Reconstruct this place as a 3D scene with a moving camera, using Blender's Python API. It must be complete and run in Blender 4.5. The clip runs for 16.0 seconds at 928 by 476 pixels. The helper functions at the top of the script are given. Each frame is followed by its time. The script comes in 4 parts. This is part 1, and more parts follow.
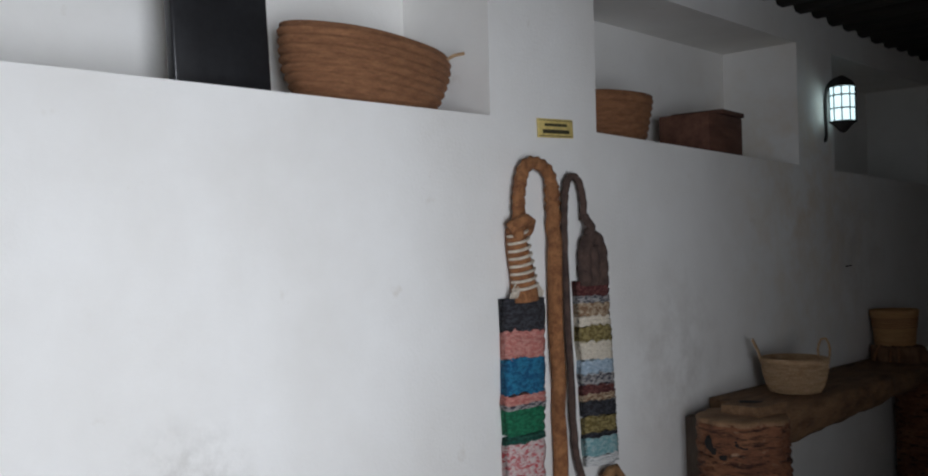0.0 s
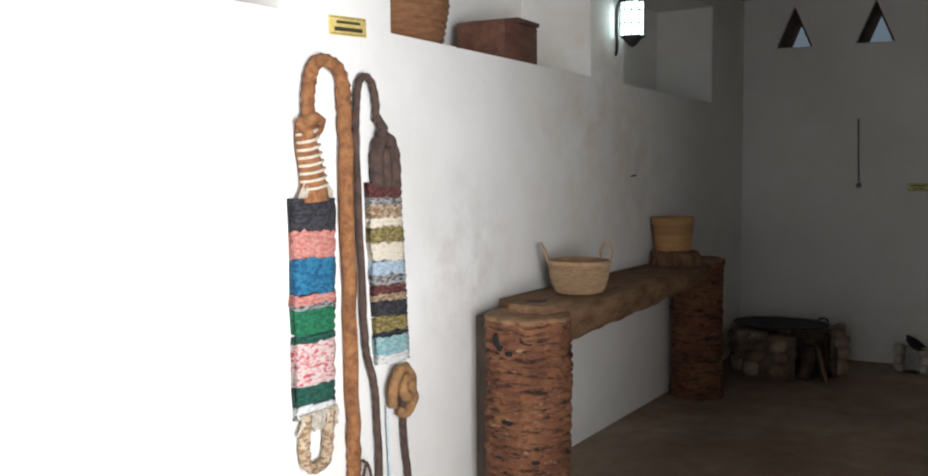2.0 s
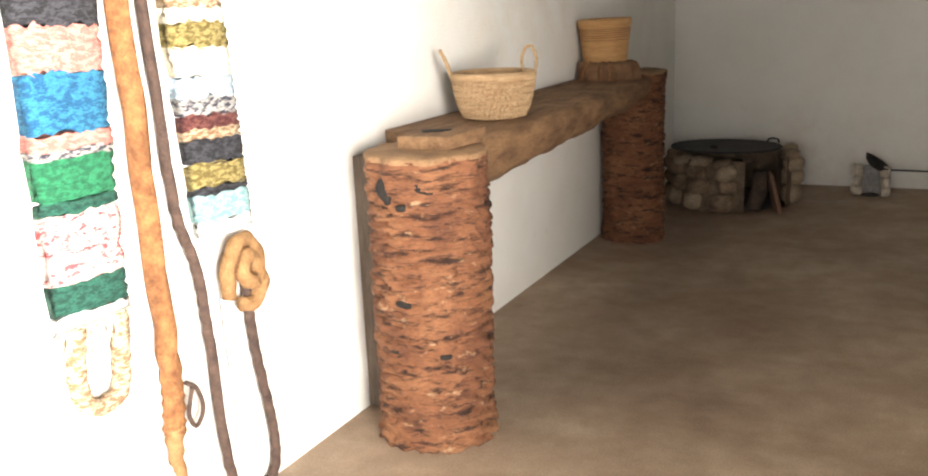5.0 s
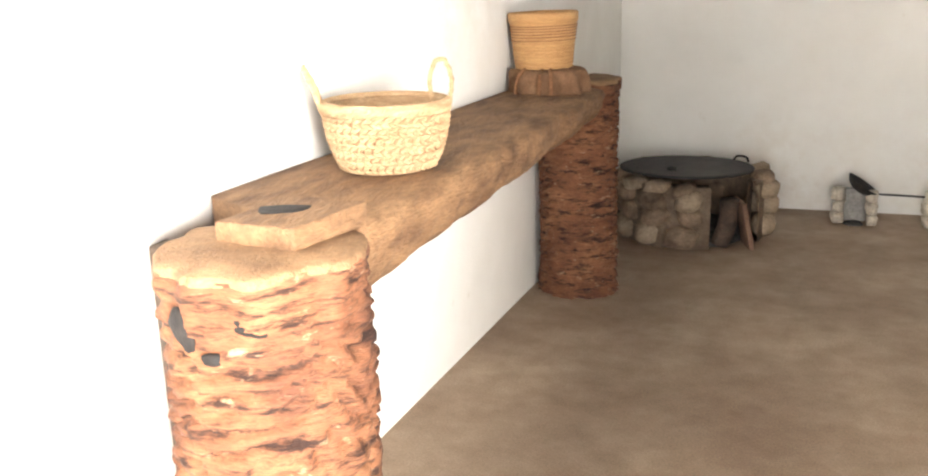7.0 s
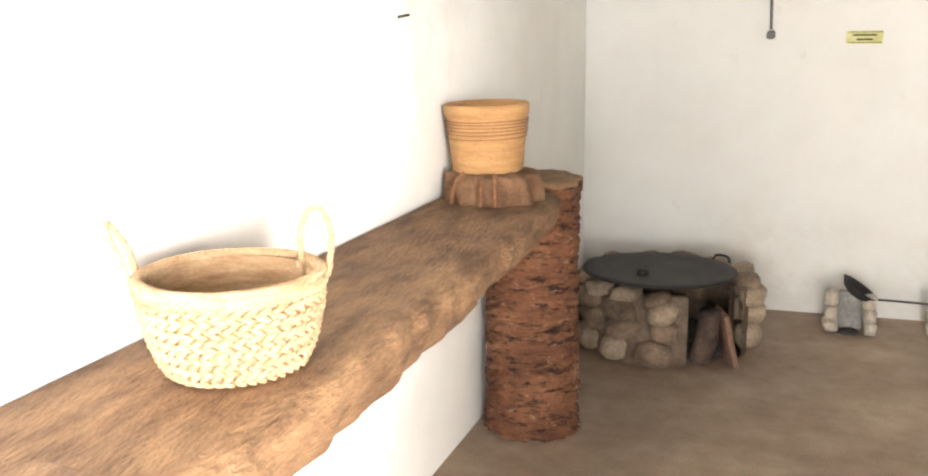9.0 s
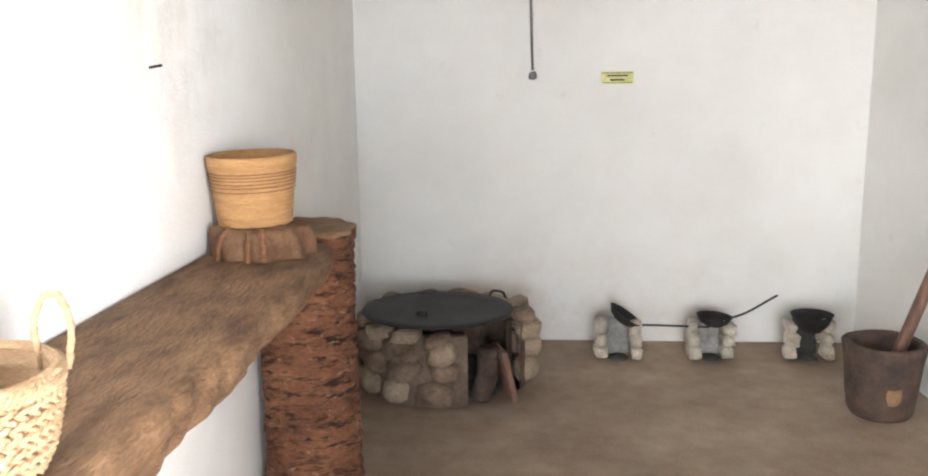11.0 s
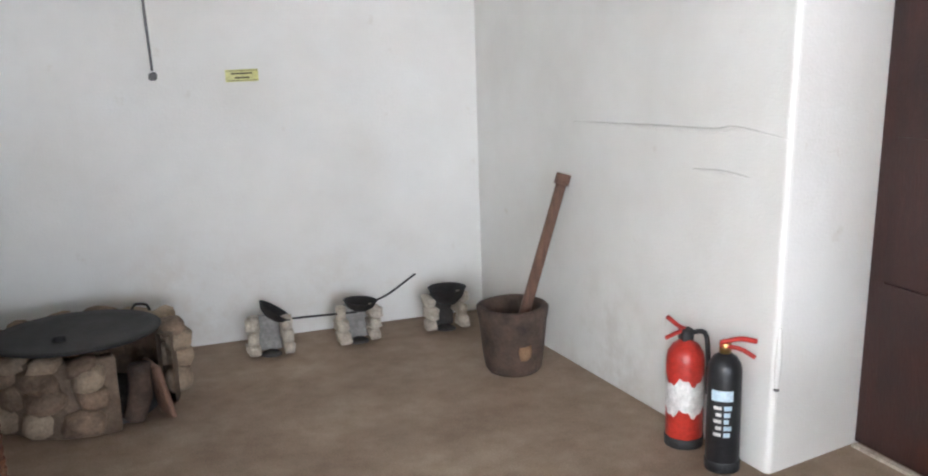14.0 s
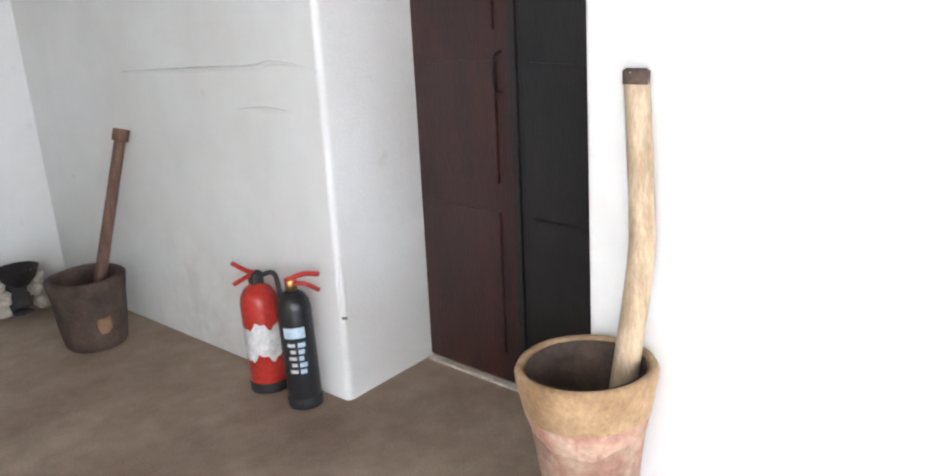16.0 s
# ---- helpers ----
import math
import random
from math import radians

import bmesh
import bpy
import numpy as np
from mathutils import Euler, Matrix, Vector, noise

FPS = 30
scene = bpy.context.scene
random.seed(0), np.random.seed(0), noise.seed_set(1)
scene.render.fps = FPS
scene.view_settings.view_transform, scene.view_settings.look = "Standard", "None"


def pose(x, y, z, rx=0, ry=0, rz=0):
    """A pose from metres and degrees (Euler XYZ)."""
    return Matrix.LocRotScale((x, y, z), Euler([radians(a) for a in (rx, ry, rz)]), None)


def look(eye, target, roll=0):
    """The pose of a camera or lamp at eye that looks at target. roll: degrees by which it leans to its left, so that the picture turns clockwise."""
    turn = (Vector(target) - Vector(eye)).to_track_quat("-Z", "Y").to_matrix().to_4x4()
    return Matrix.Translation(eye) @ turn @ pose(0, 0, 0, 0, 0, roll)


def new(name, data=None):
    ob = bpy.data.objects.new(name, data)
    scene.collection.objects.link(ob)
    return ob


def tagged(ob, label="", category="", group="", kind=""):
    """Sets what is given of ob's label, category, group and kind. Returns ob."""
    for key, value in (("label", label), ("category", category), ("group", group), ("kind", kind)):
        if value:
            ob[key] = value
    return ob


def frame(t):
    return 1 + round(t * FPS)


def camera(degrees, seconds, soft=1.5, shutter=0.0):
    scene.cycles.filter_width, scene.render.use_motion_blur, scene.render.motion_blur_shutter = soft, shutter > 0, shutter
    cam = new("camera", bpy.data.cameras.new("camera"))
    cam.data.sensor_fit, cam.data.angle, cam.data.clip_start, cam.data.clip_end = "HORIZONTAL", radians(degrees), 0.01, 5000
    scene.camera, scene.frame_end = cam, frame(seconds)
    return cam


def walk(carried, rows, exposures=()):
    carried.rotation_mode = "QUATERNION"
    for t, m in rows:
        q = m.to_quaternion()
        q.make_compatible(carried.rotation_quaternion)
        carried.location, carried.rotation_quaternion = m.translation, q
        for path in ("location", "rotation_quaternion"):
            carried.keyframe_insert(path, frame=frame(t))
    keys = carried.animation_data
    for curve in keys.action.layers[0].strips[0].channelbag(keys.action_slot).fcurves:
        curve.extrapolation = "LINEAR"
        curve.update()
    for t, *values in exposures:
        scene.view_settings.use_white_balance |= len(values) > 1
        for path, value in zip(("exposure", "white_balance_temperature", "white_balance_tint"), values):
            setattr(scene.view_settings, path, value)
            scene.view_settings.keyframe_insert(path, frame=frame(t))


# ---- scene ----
cam = camera(52.13, 16.0, soft=2.0)
PATH = [
    (0, (2.141, -0.178, 1.577), (0.76, 1.268, 1.602), -1.3),
    (0.5, (2.17, -0.151, 1.565), (0.887, 1.383, 1.546), -0.7),
    (1, (2.197, -0.122, 1.552), (1.008, 1.485, 1.49), -0.7),
    (1.5, (2.205, -0.119, 1.535), (1.083, 1.532, 1.411), -1.1),
    (2, (2.2, -0.126, 1.52), (1.127, 1.555, 1.363), -0.5),
    (2.5, (2.163, -0.125, 1.48), (1.061, 1.529, 1.261), -1.6),
    (3, (2.073, -0.047, 1.435), (0.986, 1.601, 1.113), -0.9),
    (3.5, (1.963, 0.161, 1.423), (0.877, 1.807, 1.085), -2.5),
    (4, (1.884, 0.382, 1.386), (0.845, 2.045, 0.99), -2.1),
    (4.5, (1.779, 0.643, 1.341), (0.826, 2.341, 0.886), -0.5),
    (5, (1.638, 0.936, 1.32), (0.76, 2.663, 0.823), -2.5),
    (7.5, (1.136, 2.275, 1.339), (0.419, 4.061, 0.796), -1.4),
    (8, (1.087, 2.497, 1.37), (0.347, 4.285, 0.864), -1.1),
    (10.5, (1.072, 2.822, 1.477), (0.704, 4.745, 1.065), -0.8),
    (11, (1.088, 2.824, 1.485), (0.852, 4.769, 1.084), -0.7),
    (11.5, (1.119, 2.805, 1.498), (0.97, 4.758, 1.097), -0.8),
    (12, (1.095, 2.819, 1.509), (1.057, 4.777, 1.101), -0.8),
    (12.5, (1.08, 2.851, 1.516), (1.155, 4.804, 1.091), -1.0),
    (13, (1.085, 2.828, 1.507), (1.298, 4.77, 1.077), -1.5),
    (13.5, (1.008, 2.81, 1.512), (1.407, 4.718, 1.067), -1.8),
    (14, (0.99, 2.789, 1.530), (1.529, 4.652, 1.09), -1.8),
    (14.5, (1.030, 2.793, 1.523), (1.702, 4.603, 1.051), -2.5),
    (15, (1.150, 2.780, 1.509), (1.929, 4.545, 1.006), -3.0),
    (15.5, (1.265, 2.755, 1.492), (2.273, 4.398, 0.959), -4.1),
    (16, (1.336, 2.691, 1.457), (2.483, 4.225, 0.882), -4.4),
]
EXPOSURES = [(0.0, -2.95, 5700, 10), (0.5, -2.3, 5700, 10), (1.0, -1.7, 5800, 10), (1.5, -1.4, 5900, 10), (2.0, -1.15, 6000, 10), (3.5, -0.78, 6100, 10), (4.0, -0.5, 6300, 10), (4.5, 0.02, 6450, 10), (5.0, 0.5, 6800, 10), (7.5, 2.15, 6500, 10), (8.2, 2.35, 6500, 10), (10.5, 2.15, 6100, 10), (12.5, 1.82, 5550, 10), (13.5, 1.72, 5550, 10), (14.5, 1.75, 5600, 10), (15.5, 1.58, 5550, 10), (16.0, 1.6, 5500, 10)]
walk(cam, [(t, look(eye, target, roll)) for t, eye, target, roll in PATH], EXPOSURES)

# ---- light ----
world = bpy.data.worlds.new("sky")
scene.world = world
world.use_nodes = True
wn = world.node_tree.nodes
sky = wn.new("ShaderNodeTexSky")
sky.sky_type = "NISHITA"
sky.sun_disc = False
sky.dust_density = 6.0
sky.sun_elevation = radians(50)
sky.sun_rotation = radians(200)
world.node_tree.links.new(sky.outputs[0], wn["Background"].inputs[0])
wn["Background"].inputs[1].default_value = 0.15


def area(name, m, sx, sy, watts, colour):
    lamp = bpy.data.lights.new(name, "AREA")
    lamp.shape, lamp.size, lamp.size_y, lamp.energy, lamp.color = "RECTANGLE", sx, sy, watts, colour
    ob = new(name, lamp)
    ob.matrix_world = m
    return ob


sun = bpy.data.lights.new("sun", "SUN")
sun.energy, sun.angle, sun.color = 3.0, radians(0.5), (1.0, 0.95, 0.86)
sun_ob = new("sun", sun)
sun_ob.matrix_world = look((8, -12, 16), (1.5, 0, 0))
# daylight through the open front and through the side doorway
area("front_daylight", look((1.9, -2.45, 1.25), (1.6, 3.0, 1.2)), 2.3, 2.1, 62, (0.97, 0.98, 1.0))
side = area("side_daylight", look((3.40, -0.15, 1.25), (0.0, 1.15, 1.42)), 1.3, 1.7, 205, (1.0, 0.97, 0.93))
side.data.spread = radians(83)


# ---- materials ----
def nodes_of(name, rough=0.8, metal=0.0):
    m = bpy.data.materials.new(name)
    m.use_nodes = True
    nt = m.node_tree
    b = nt.nodes["Principled BSDF"]
    b.inputs["Roughness"].default_value = rough
    b.inputs["Metallic"].default_value = metal
    return m, nt, b


def coords(nt, scale=(1, 1, 1)):
    tc = nt.nodes.new("ShaderNodeNewGeometry")
    mp = nt.nodes.new("ShaderNodeMapping")
    mp.inputs["Scale"].default_value = scale
    nt.links.new(tc.outputs["Position"], mp.inputs[0])
    return mp.outputs[0]


def noise_tex(nt, vec, scale, detail=6, rough=0.6):
    n = nt.nodes.new("ShaderNodeTexNoise")
    n.inputs["Scale"].default_value, n.inputs["Detail"].default_value, n.inputs["Roughness"].default_value = scale, detail, rough
    nt.links.new(vec, n.inputs["Vector"])
    return n.outputs["Fac"]


def ramp(nt, fac, stops):
    r = nt.nodes.new("ShaderNodeValToRGB")
    while len(r.color_ramp.elements) < len(stops):
        r.color_ramp.elements.new(0.5)
    for e, (p, c) in zip(r.color_ramp.elements, stops):
        e.position, e.color = p, (*c, 1)
    nt.links.new(fac, r.inputs[0])
    return r.outputs[0]


def mix(nt, fac, a, b, mode="MIX"):
    x = nt.nodes.new("ShaderNodeMix")
    x.data_type, x.blend_type = "RGBA", mode
    if isinstance(fac, float):
        x.inputs[0].default_value = fac
    else:
        nt.links.new(fac, x.inputs[0])
    for sock, v in ((x.inputs[6], a), (x.inputs[7], b)):
        if isinstance(v, tuple):
            sock.default_value = (*v, 1)
        else:
            nt.links.new(v, sock)
    return x.outputs[2]


def bump(nt, b, fac, strength, dist=0.01):
    n = nt.nodes.new("ShaderNodeBump")
    n.inputs["Strength"].default_value, n.inputs["Distance"].default_value = strength, dist
    nt.links.new(fac, n.inputs["Height"])
    nt.links.new(n.outputs[0], b.inputs["Normal"])


def mottled(name, dark, light, scale=8.0, stretch=(1, 1, 1), rough=0.8, metal=0.0, relief=0.4, fine=60.0, dist=0.01):
    """A two-scale mottled surface: broad stains and fine grain, with relief."""
    m, nt, b = nodes_of(name, rough, metal)
    v = coords(nt, stretch)
    broad, grain = noise_tex(nt, v, scale), noise_tex(nt, v, fine, 4)
    c = ramp(nt, broad, [(0.3, dark), (0.7, light)])
    g = ramp(nt, grain, [(0.25, (0.72, 0.72, 0.72)), (0.75, (1.15, 1.15, 1.15))])
    nt.links.new(mix(nt, 1.0, c, g, "MULTIPLY"), b.inputs["Base Color"])
    bump(nt, b, grain, relief, dist)
    return m


def plaster():
    m, nt, b = nodes_of("white_plaster", 0.9)
    v = coords(nt)
    broad, mid, fine = noise_tex(nt, v, 1.3, 5), noise_tex(nt, v, 7.0, 6), noise_tex(nt, v, 90.0, 3)
    c = ramp(nt, broad, [(0.3, (0.74, 0.72, 0.68)), (0.65, (0.84, 0.83, 0.80))])
    stains = ramp(nt, mid, [(0.66, (1, 1, 1)), (0.84, (0.78, 0.73, 0.66))])
    col = mix(nt, 1.0, c, stains, "MULTIPLY")
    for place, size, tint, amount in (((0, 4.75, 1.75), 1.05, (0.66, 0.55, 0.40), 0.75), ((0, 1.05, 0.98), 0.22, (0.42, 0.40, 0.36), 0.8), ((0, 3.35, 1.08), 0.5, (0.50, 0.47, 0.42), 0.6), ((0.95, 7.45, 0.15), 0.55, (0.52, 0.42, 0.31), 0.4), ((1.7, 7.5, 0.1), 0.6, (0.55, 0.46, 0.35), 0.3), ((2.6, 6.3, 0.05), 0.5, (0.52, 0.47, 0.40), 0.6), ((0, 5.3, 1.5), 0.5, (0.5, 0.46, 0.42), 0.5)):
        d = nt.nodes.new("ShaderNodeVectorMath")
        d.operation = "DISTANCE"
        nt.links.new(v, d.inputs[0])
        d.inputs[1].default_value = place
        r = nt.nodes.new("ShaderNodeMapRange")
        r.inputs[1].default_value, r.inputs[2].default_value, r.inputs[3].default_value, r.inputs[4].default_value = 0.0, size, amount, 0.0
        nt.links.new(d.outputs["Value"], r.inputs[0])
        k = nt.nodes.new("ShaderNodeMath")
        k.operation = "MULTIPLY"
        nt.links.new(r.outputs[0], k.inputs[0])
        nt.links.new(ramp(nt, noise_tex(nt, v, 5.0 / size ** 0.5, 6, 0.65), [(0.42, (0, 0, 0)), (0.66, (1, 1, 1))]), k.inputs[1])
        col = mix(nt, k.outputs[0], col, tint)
    nt.links.new(col, b.inputs["Base Color"])
    h = nt.nodes.new("ShaderNodeMath")
    h.operation = "ADD"
    nt.links.new(mid, h.inputs[0])
    nt.links.new(fine, h.inputs[1])
    bump(nt, b, h.outputs[0], 0.18, 0.01)
    return m


def floor_mat():
    m, nt, b = nodes_of("earth_floor", 0.75)
    v = coords(nt)
    broad, mid, fine = noise_tex(nt, v, 1.6, 5), noise_tex(nt, v, 9.0, 6), noise_tex(nt, v, 150.0, 3)
    c = ramp(nt, broad, [(0.32, (0.265, 0.182, 0.122)), (0.68, (0.44, 0.34, 0.245))])
    s = ramp(nt, mid, [(0.35, (0.88, 0.86, 0.84)), (0.62, (1.07, 1.07, 1.07))])
    g = ramp(nt, fine, [(0.3, (0.8, 0.8, 0.8)), (0.7, (1.15, 1.15, 1.15))])
    nt.links.new(mix(nt, 1.0, mix(nt, 1.0, c, s, "MULTIPLY"), g, "MULTIPLY"), b.inputs["Base Color"])
    bump(nt, b, mid, 0.15, 0.01)
    return m


def palm_bark():
    """Weathered palm trunk: reddish patches, dark hollows, pale scuffs and fibres that run round it."""
    m, nt, b = nodes_of("palm_trunk", 0.85)
    v, flat = coords(nt), coords(nt, (1, 1, 5.0))
    patch, fibre, fine = noise_tex(nt, v, 6.0, 5), noise_tex(nt, flat, 11.0, 5, 0.65), noise_tex(nt, flat, 60.0, 3)
    c = ramp(nt, patch, [(0.3, (0.10, 0.034, 0.016)), (0.52, (0.20, 0.080, 0.035)), (0.72, (0.30, 0.140, 0.064))])
    dark = ramp(nt, fibre, [(0.36, (0.14, 0.11, 0.10)), (0.50, (1, 1, 1))])
    g = ramp(nt, fine, [(0.25, (0.65, 0.65, 0.65)), (0.75, (1.2, 1.2, 1.2))])
    col = mix(nt, 1.0, mix(nt, 1.0, c, dark, "MULTIPLY"), g, "MULTIPLY")
    scuff = ramp(nt, noise_tex(nt, coords(nt, (1, 1, 2.2)), 19.0, 3), [(0.62, (0, 0, 0)), (0.74, (0.65, 0.65, 0.65))])
    nt.links.new(mix(nt, scuff, col, (0.44, 0.30, 0.18)), b.inputs["Base Color"])
    bump(nt, b, fibre, 0.8, 0.012)
    return m


PLASTER, FLOOR = plaster(), floor_mat()
PALM = palm_bark()
PALMTOP = mottled("cut_palm_wood", (0.19, 0.10, 0.046), (0.36, 0.215, 0.11), 9, (1, 1, 1), 0.8, 0, 0.6, 120)
PLANK = mottled("palm_plank", (0.12, 0.058, 0.026), (0.34, 0.195, 0.095), 7, (2.4, 0.8, 2.4), 0.8, 0, 0.8, 48, 0.012)
# near black: the burn mark's char, and painted shade for hollows in the trunk
CHAR_HOLLOW = mottled("char_and_hollow_shade", (0.004, 0.003, 0.003), (0.018, 0.013, 0.010), 30)
STONE = mottled("field_stone", (0.095, 0.060, 0.038), (0.36, 0.25, 0.165), 9, (1, 1, 1), 0.85, 0, 0.6, 70)
TANSTONE = mottled("tan_stone", (0.24, 0.17, 0.11), (0.46, 0.36, 0.25), 11, (1, 1, 1), 0.85, 0, 0.6, 70)
ASHGREY = mottled("ash_grey_slab", (0.17, 0.16, 0.15), (0.42, 0.40, 0.37), 9)
PALESTONE = mottled("pale_stone", (0.44, 0.37, 0.29), (0.74, 0.67, 0.56), 16, (1, 1, 1), 0.85, 0, 0.6, 80)
SOOT = mottled("sooty_clay", (0.025, 0.022, 0.02), (0.10, 0.09, 0.08), 10)
IRON = mottled("black_iron", (0.020, 0.018, 0.017), (0.050, 0.046, 0.043), 7, (1, 1, 1), 0.68, 0.3, 0.2, 60)
BEAM = mottled("dark_log", (0.010, 0.008, 0.006), (0.035, 0.026, 0.02), 6, (0.5, 5, 5), 0.9)
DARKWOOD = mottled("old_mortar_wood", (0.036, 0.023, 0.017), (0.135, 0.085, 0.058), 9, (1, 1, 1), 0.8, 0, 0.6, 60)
PESTLE = mottled("pestle_wood", (0.09, 0.042, 0.025), (0.20, 0.10, 0.06), 10, (4, 4, 0.6), 0.6)
PALEWOOD = mottled("pale_wood", (0.30, 0.18, 0.085), (0.54, 0.38, 0.21), 7, (1, 1, 1), 0.75, 0, 0.5, 70)
BARK = mottled("pale_branch", (0.34, 0.24, 0.14), (0.60, 0.47, 0.31), 12, (3, 3, 0.8), 0.75)
PINKPAINT = mottled("faded_red_paint", (0.36, 0.15, 0.11), (0.56, 0.43, 0.31), 13)
RED = mottled("red_enamel", (0.42, 0.028, 0.018), (0.52, 0.040, 0.026), 6, (1, 1, 1), 0.3, 0, 0.05)
BLACK = mottled("black_enamel", (0.012, 0.012, 0.013), (0.022, 0.022, 0.024), 6, (1, 1, 1), 0.35, 0, 0.05)
RUBBER = mottled("black_rubber", (0.015, 0.015, 0.015), (0.03, 0.03, 0.03), 20, (1, 1, 1), 0.6)
BRASS = mottled("brass", (0.45, 0.28, 0.10), (0.6, 0.4, 0.16), 12, (1, 1, 1), 0.35, 1.0, 0.1)
PAPER = mottled("torn_paper", (0.62, 0.60, 0.57), (0.78, 0.77, 0.75), 18, (1, 1, 1), 0.7, 0, 0.1)
PALEBLUE = mottled("blue_label", (0.45, 0.60, 0.70), (0.6, 0.72, 0.8), 20)
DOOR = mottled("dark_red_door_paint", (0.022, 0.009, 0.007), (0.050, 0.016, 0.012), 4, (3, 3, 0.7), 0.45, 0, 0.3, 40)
# door paint again, near black: the recess shadow is put into the colour
DOORSHADE = mottled("shaded_door_paint", (0.007, 0.006, 0.006), (0.015, 0.012, 0.011), 4, (3, 3, 0.7), 0.5, 0, 0.3, 40)
STRAW = mottled("palm_straw", (0.45, 0.275, 0.135), (0.67, 0.47, 0.275), 20, (1, 1, 5), 0.7, 0, 0.8, 110)
CANE = mottled("orange_cane", (0.46, 0.235, 0.085), (0.64, 0.38, 0.16), 10, (1, 1, 6), 0.65, 0, 0.6, 90)
RUSTSTRAW = mottled("brown_straw", (0.20, 0.085, 0.035), (0.36, 0.17, 0.075), 18, (1, 1, 4), 0.8, 0, 0.8, 90)
CLOTH = mottled("brown_sackcloth", (0.15, 0.07, 0.033), (0.30, 0.165, 0.085), 16, (1, 1, 1), 0.95, 0, 0.9, 160)
ROPE = mottled("brown_rope", (0.15, 0.055, 0.02), (0.42, 0.19, 0.07), 30, (1, 1, 1), 0.9, 0, 0.9, 140)
DARKROPE = mottled("dark_rope", (0.05, 0.03, 0.025), (0.13, 0.08, 0.06), 30, (1, 1, 1), 0.9, 0, 0.9, 140)
TANROPE = mottled("tan_rope", (0.26, 0.13, 0.05), (0.44, 0.245, 0.105), 40, (1, 1, 1), 0.9, 0, 0.9, 140)
CREAM = mottled("cream_yarn", (0.55, 0.47, 0.36), (0.78, 0.71, 0.60), 40, (1, 1, 1), 0.95, 0, 0.9, 160)
SIGN = mottled("yellow_sign", (0.60, 0.46, 0.14), (0.70, 0.55, 0.20), 10, (1, 1, 1), 0.5, 0, 0.1)
INK = mottled("sign_ink", (0.03, 0.025, 0.01), (0.06, 0.05, 0.02), 10)
SAND = mottled("courtyard_ground", (0.34, 0.27, 0.19), (0.48, 0.40, 0.30), 2)


def emitter(name, colour, strength):
    m, nt, b = nodes_of(name)
    b.inputs["Base Color"].default_value = (*colour, 1)
    b.inputs["Emission Color"].default_value = (*colour, 1)
    b.inputs["Emission Strength"].default_value = strength
    return m


LAMPGLASS = emitter("lit_lamp_glass", (0.82, 1.0, 0.93), 9.0)


def yarn(name, a, b_, flecks=0.5):
    """Coarse rag weave: flecks of a second yarn, drawn out along the weft."""
    m, nt, b = nodes_of(name, 0.95)
    v = coords(nt, (1, 1, 2.6))
    f = noise_tex(nt, v, 42, 4, 0.75)
    c = ramp(nt, f, [(flecks - 0.04, a), (flecks + 0.04, b_)])
    g = ramp(nt, noise_tex(nt, v, 160, 2), [(0.3, (0.7, 0.7, 0.7)), (0.7, (1.2, 1.2, 1.2))])
    nt.links.new(mix(nt, 1.0, c, g, "MULTIPLY"), b.inputs["Base Color"])
    bump(nt, b, f, 1.0, 0.008)
    return m


# ---- mesh helpers ----
def part(name, bm, material, parent=None, label="", smooth=True):
    me = bpy.data.meshes.new(name)
    bm.normal_update()
    bm.to_mesh(me)
    bm.free()
    for p in me.polygons:
        p.use_smooth = smooth
    me.materials.append(material)
    ob = new(name, me)
    if parent is not None:
        ob.parent = parent
    if label:
        tagged(ob, label)
    return ob


def empty(name, m, label, category, group=""):
    ob = new(name)
    ob.empty_display_size = 0.05
    ob.matrix_world = m
    return tagged(ob, label, category, group)


def add_box(bm, x0, y0, z0, x1, y1, z1):
    vs = [bm.verts.new((x, y, z)) for x in (x0, x1) for y in (y0, y1) for z in (z0, z1)]
    for a, b, c, d in ((0, 1, 3, 2), (4, 6, 7, 5), (0, 4, 5, 1), (2, 3, 7, 6), (0, 2, 6, 4), (1, 5, 7, 3)):
        bm.faces.new((vs[a], vs[b], vs[c], vs[d]))


def box(x0, y0, z0, x1, y1, z1, r=0.0):
    bm = bmesh.new()
    add_box(bm, x0, y0, z0, x1, y1, z1)
    if r:
        bmesh.ops.bevel(bm, geom=bm.edges[:], offset=r, segments=2, affect="EDGES", profile=0.5)
    return bm


def prism(bm, poly, vec):
    """A solid from a flat outline pushed along vec."""
    a = [bm.verts.new(p) for p in poly]
    b = [bm.verts.new(Vector(p) + Vector(vec)) for p in poly]
    bm.faces.new(a)
    bm.faces.new(b[::-1])
    n = len(a)
    for i in range(n):
        bm.faces.new((a[i], b[i], b[(i + 1) % n], a[(i + 1) % n]))
    bmesh.ops.recalc_face_normals(bm, faces=bm.faces[:])


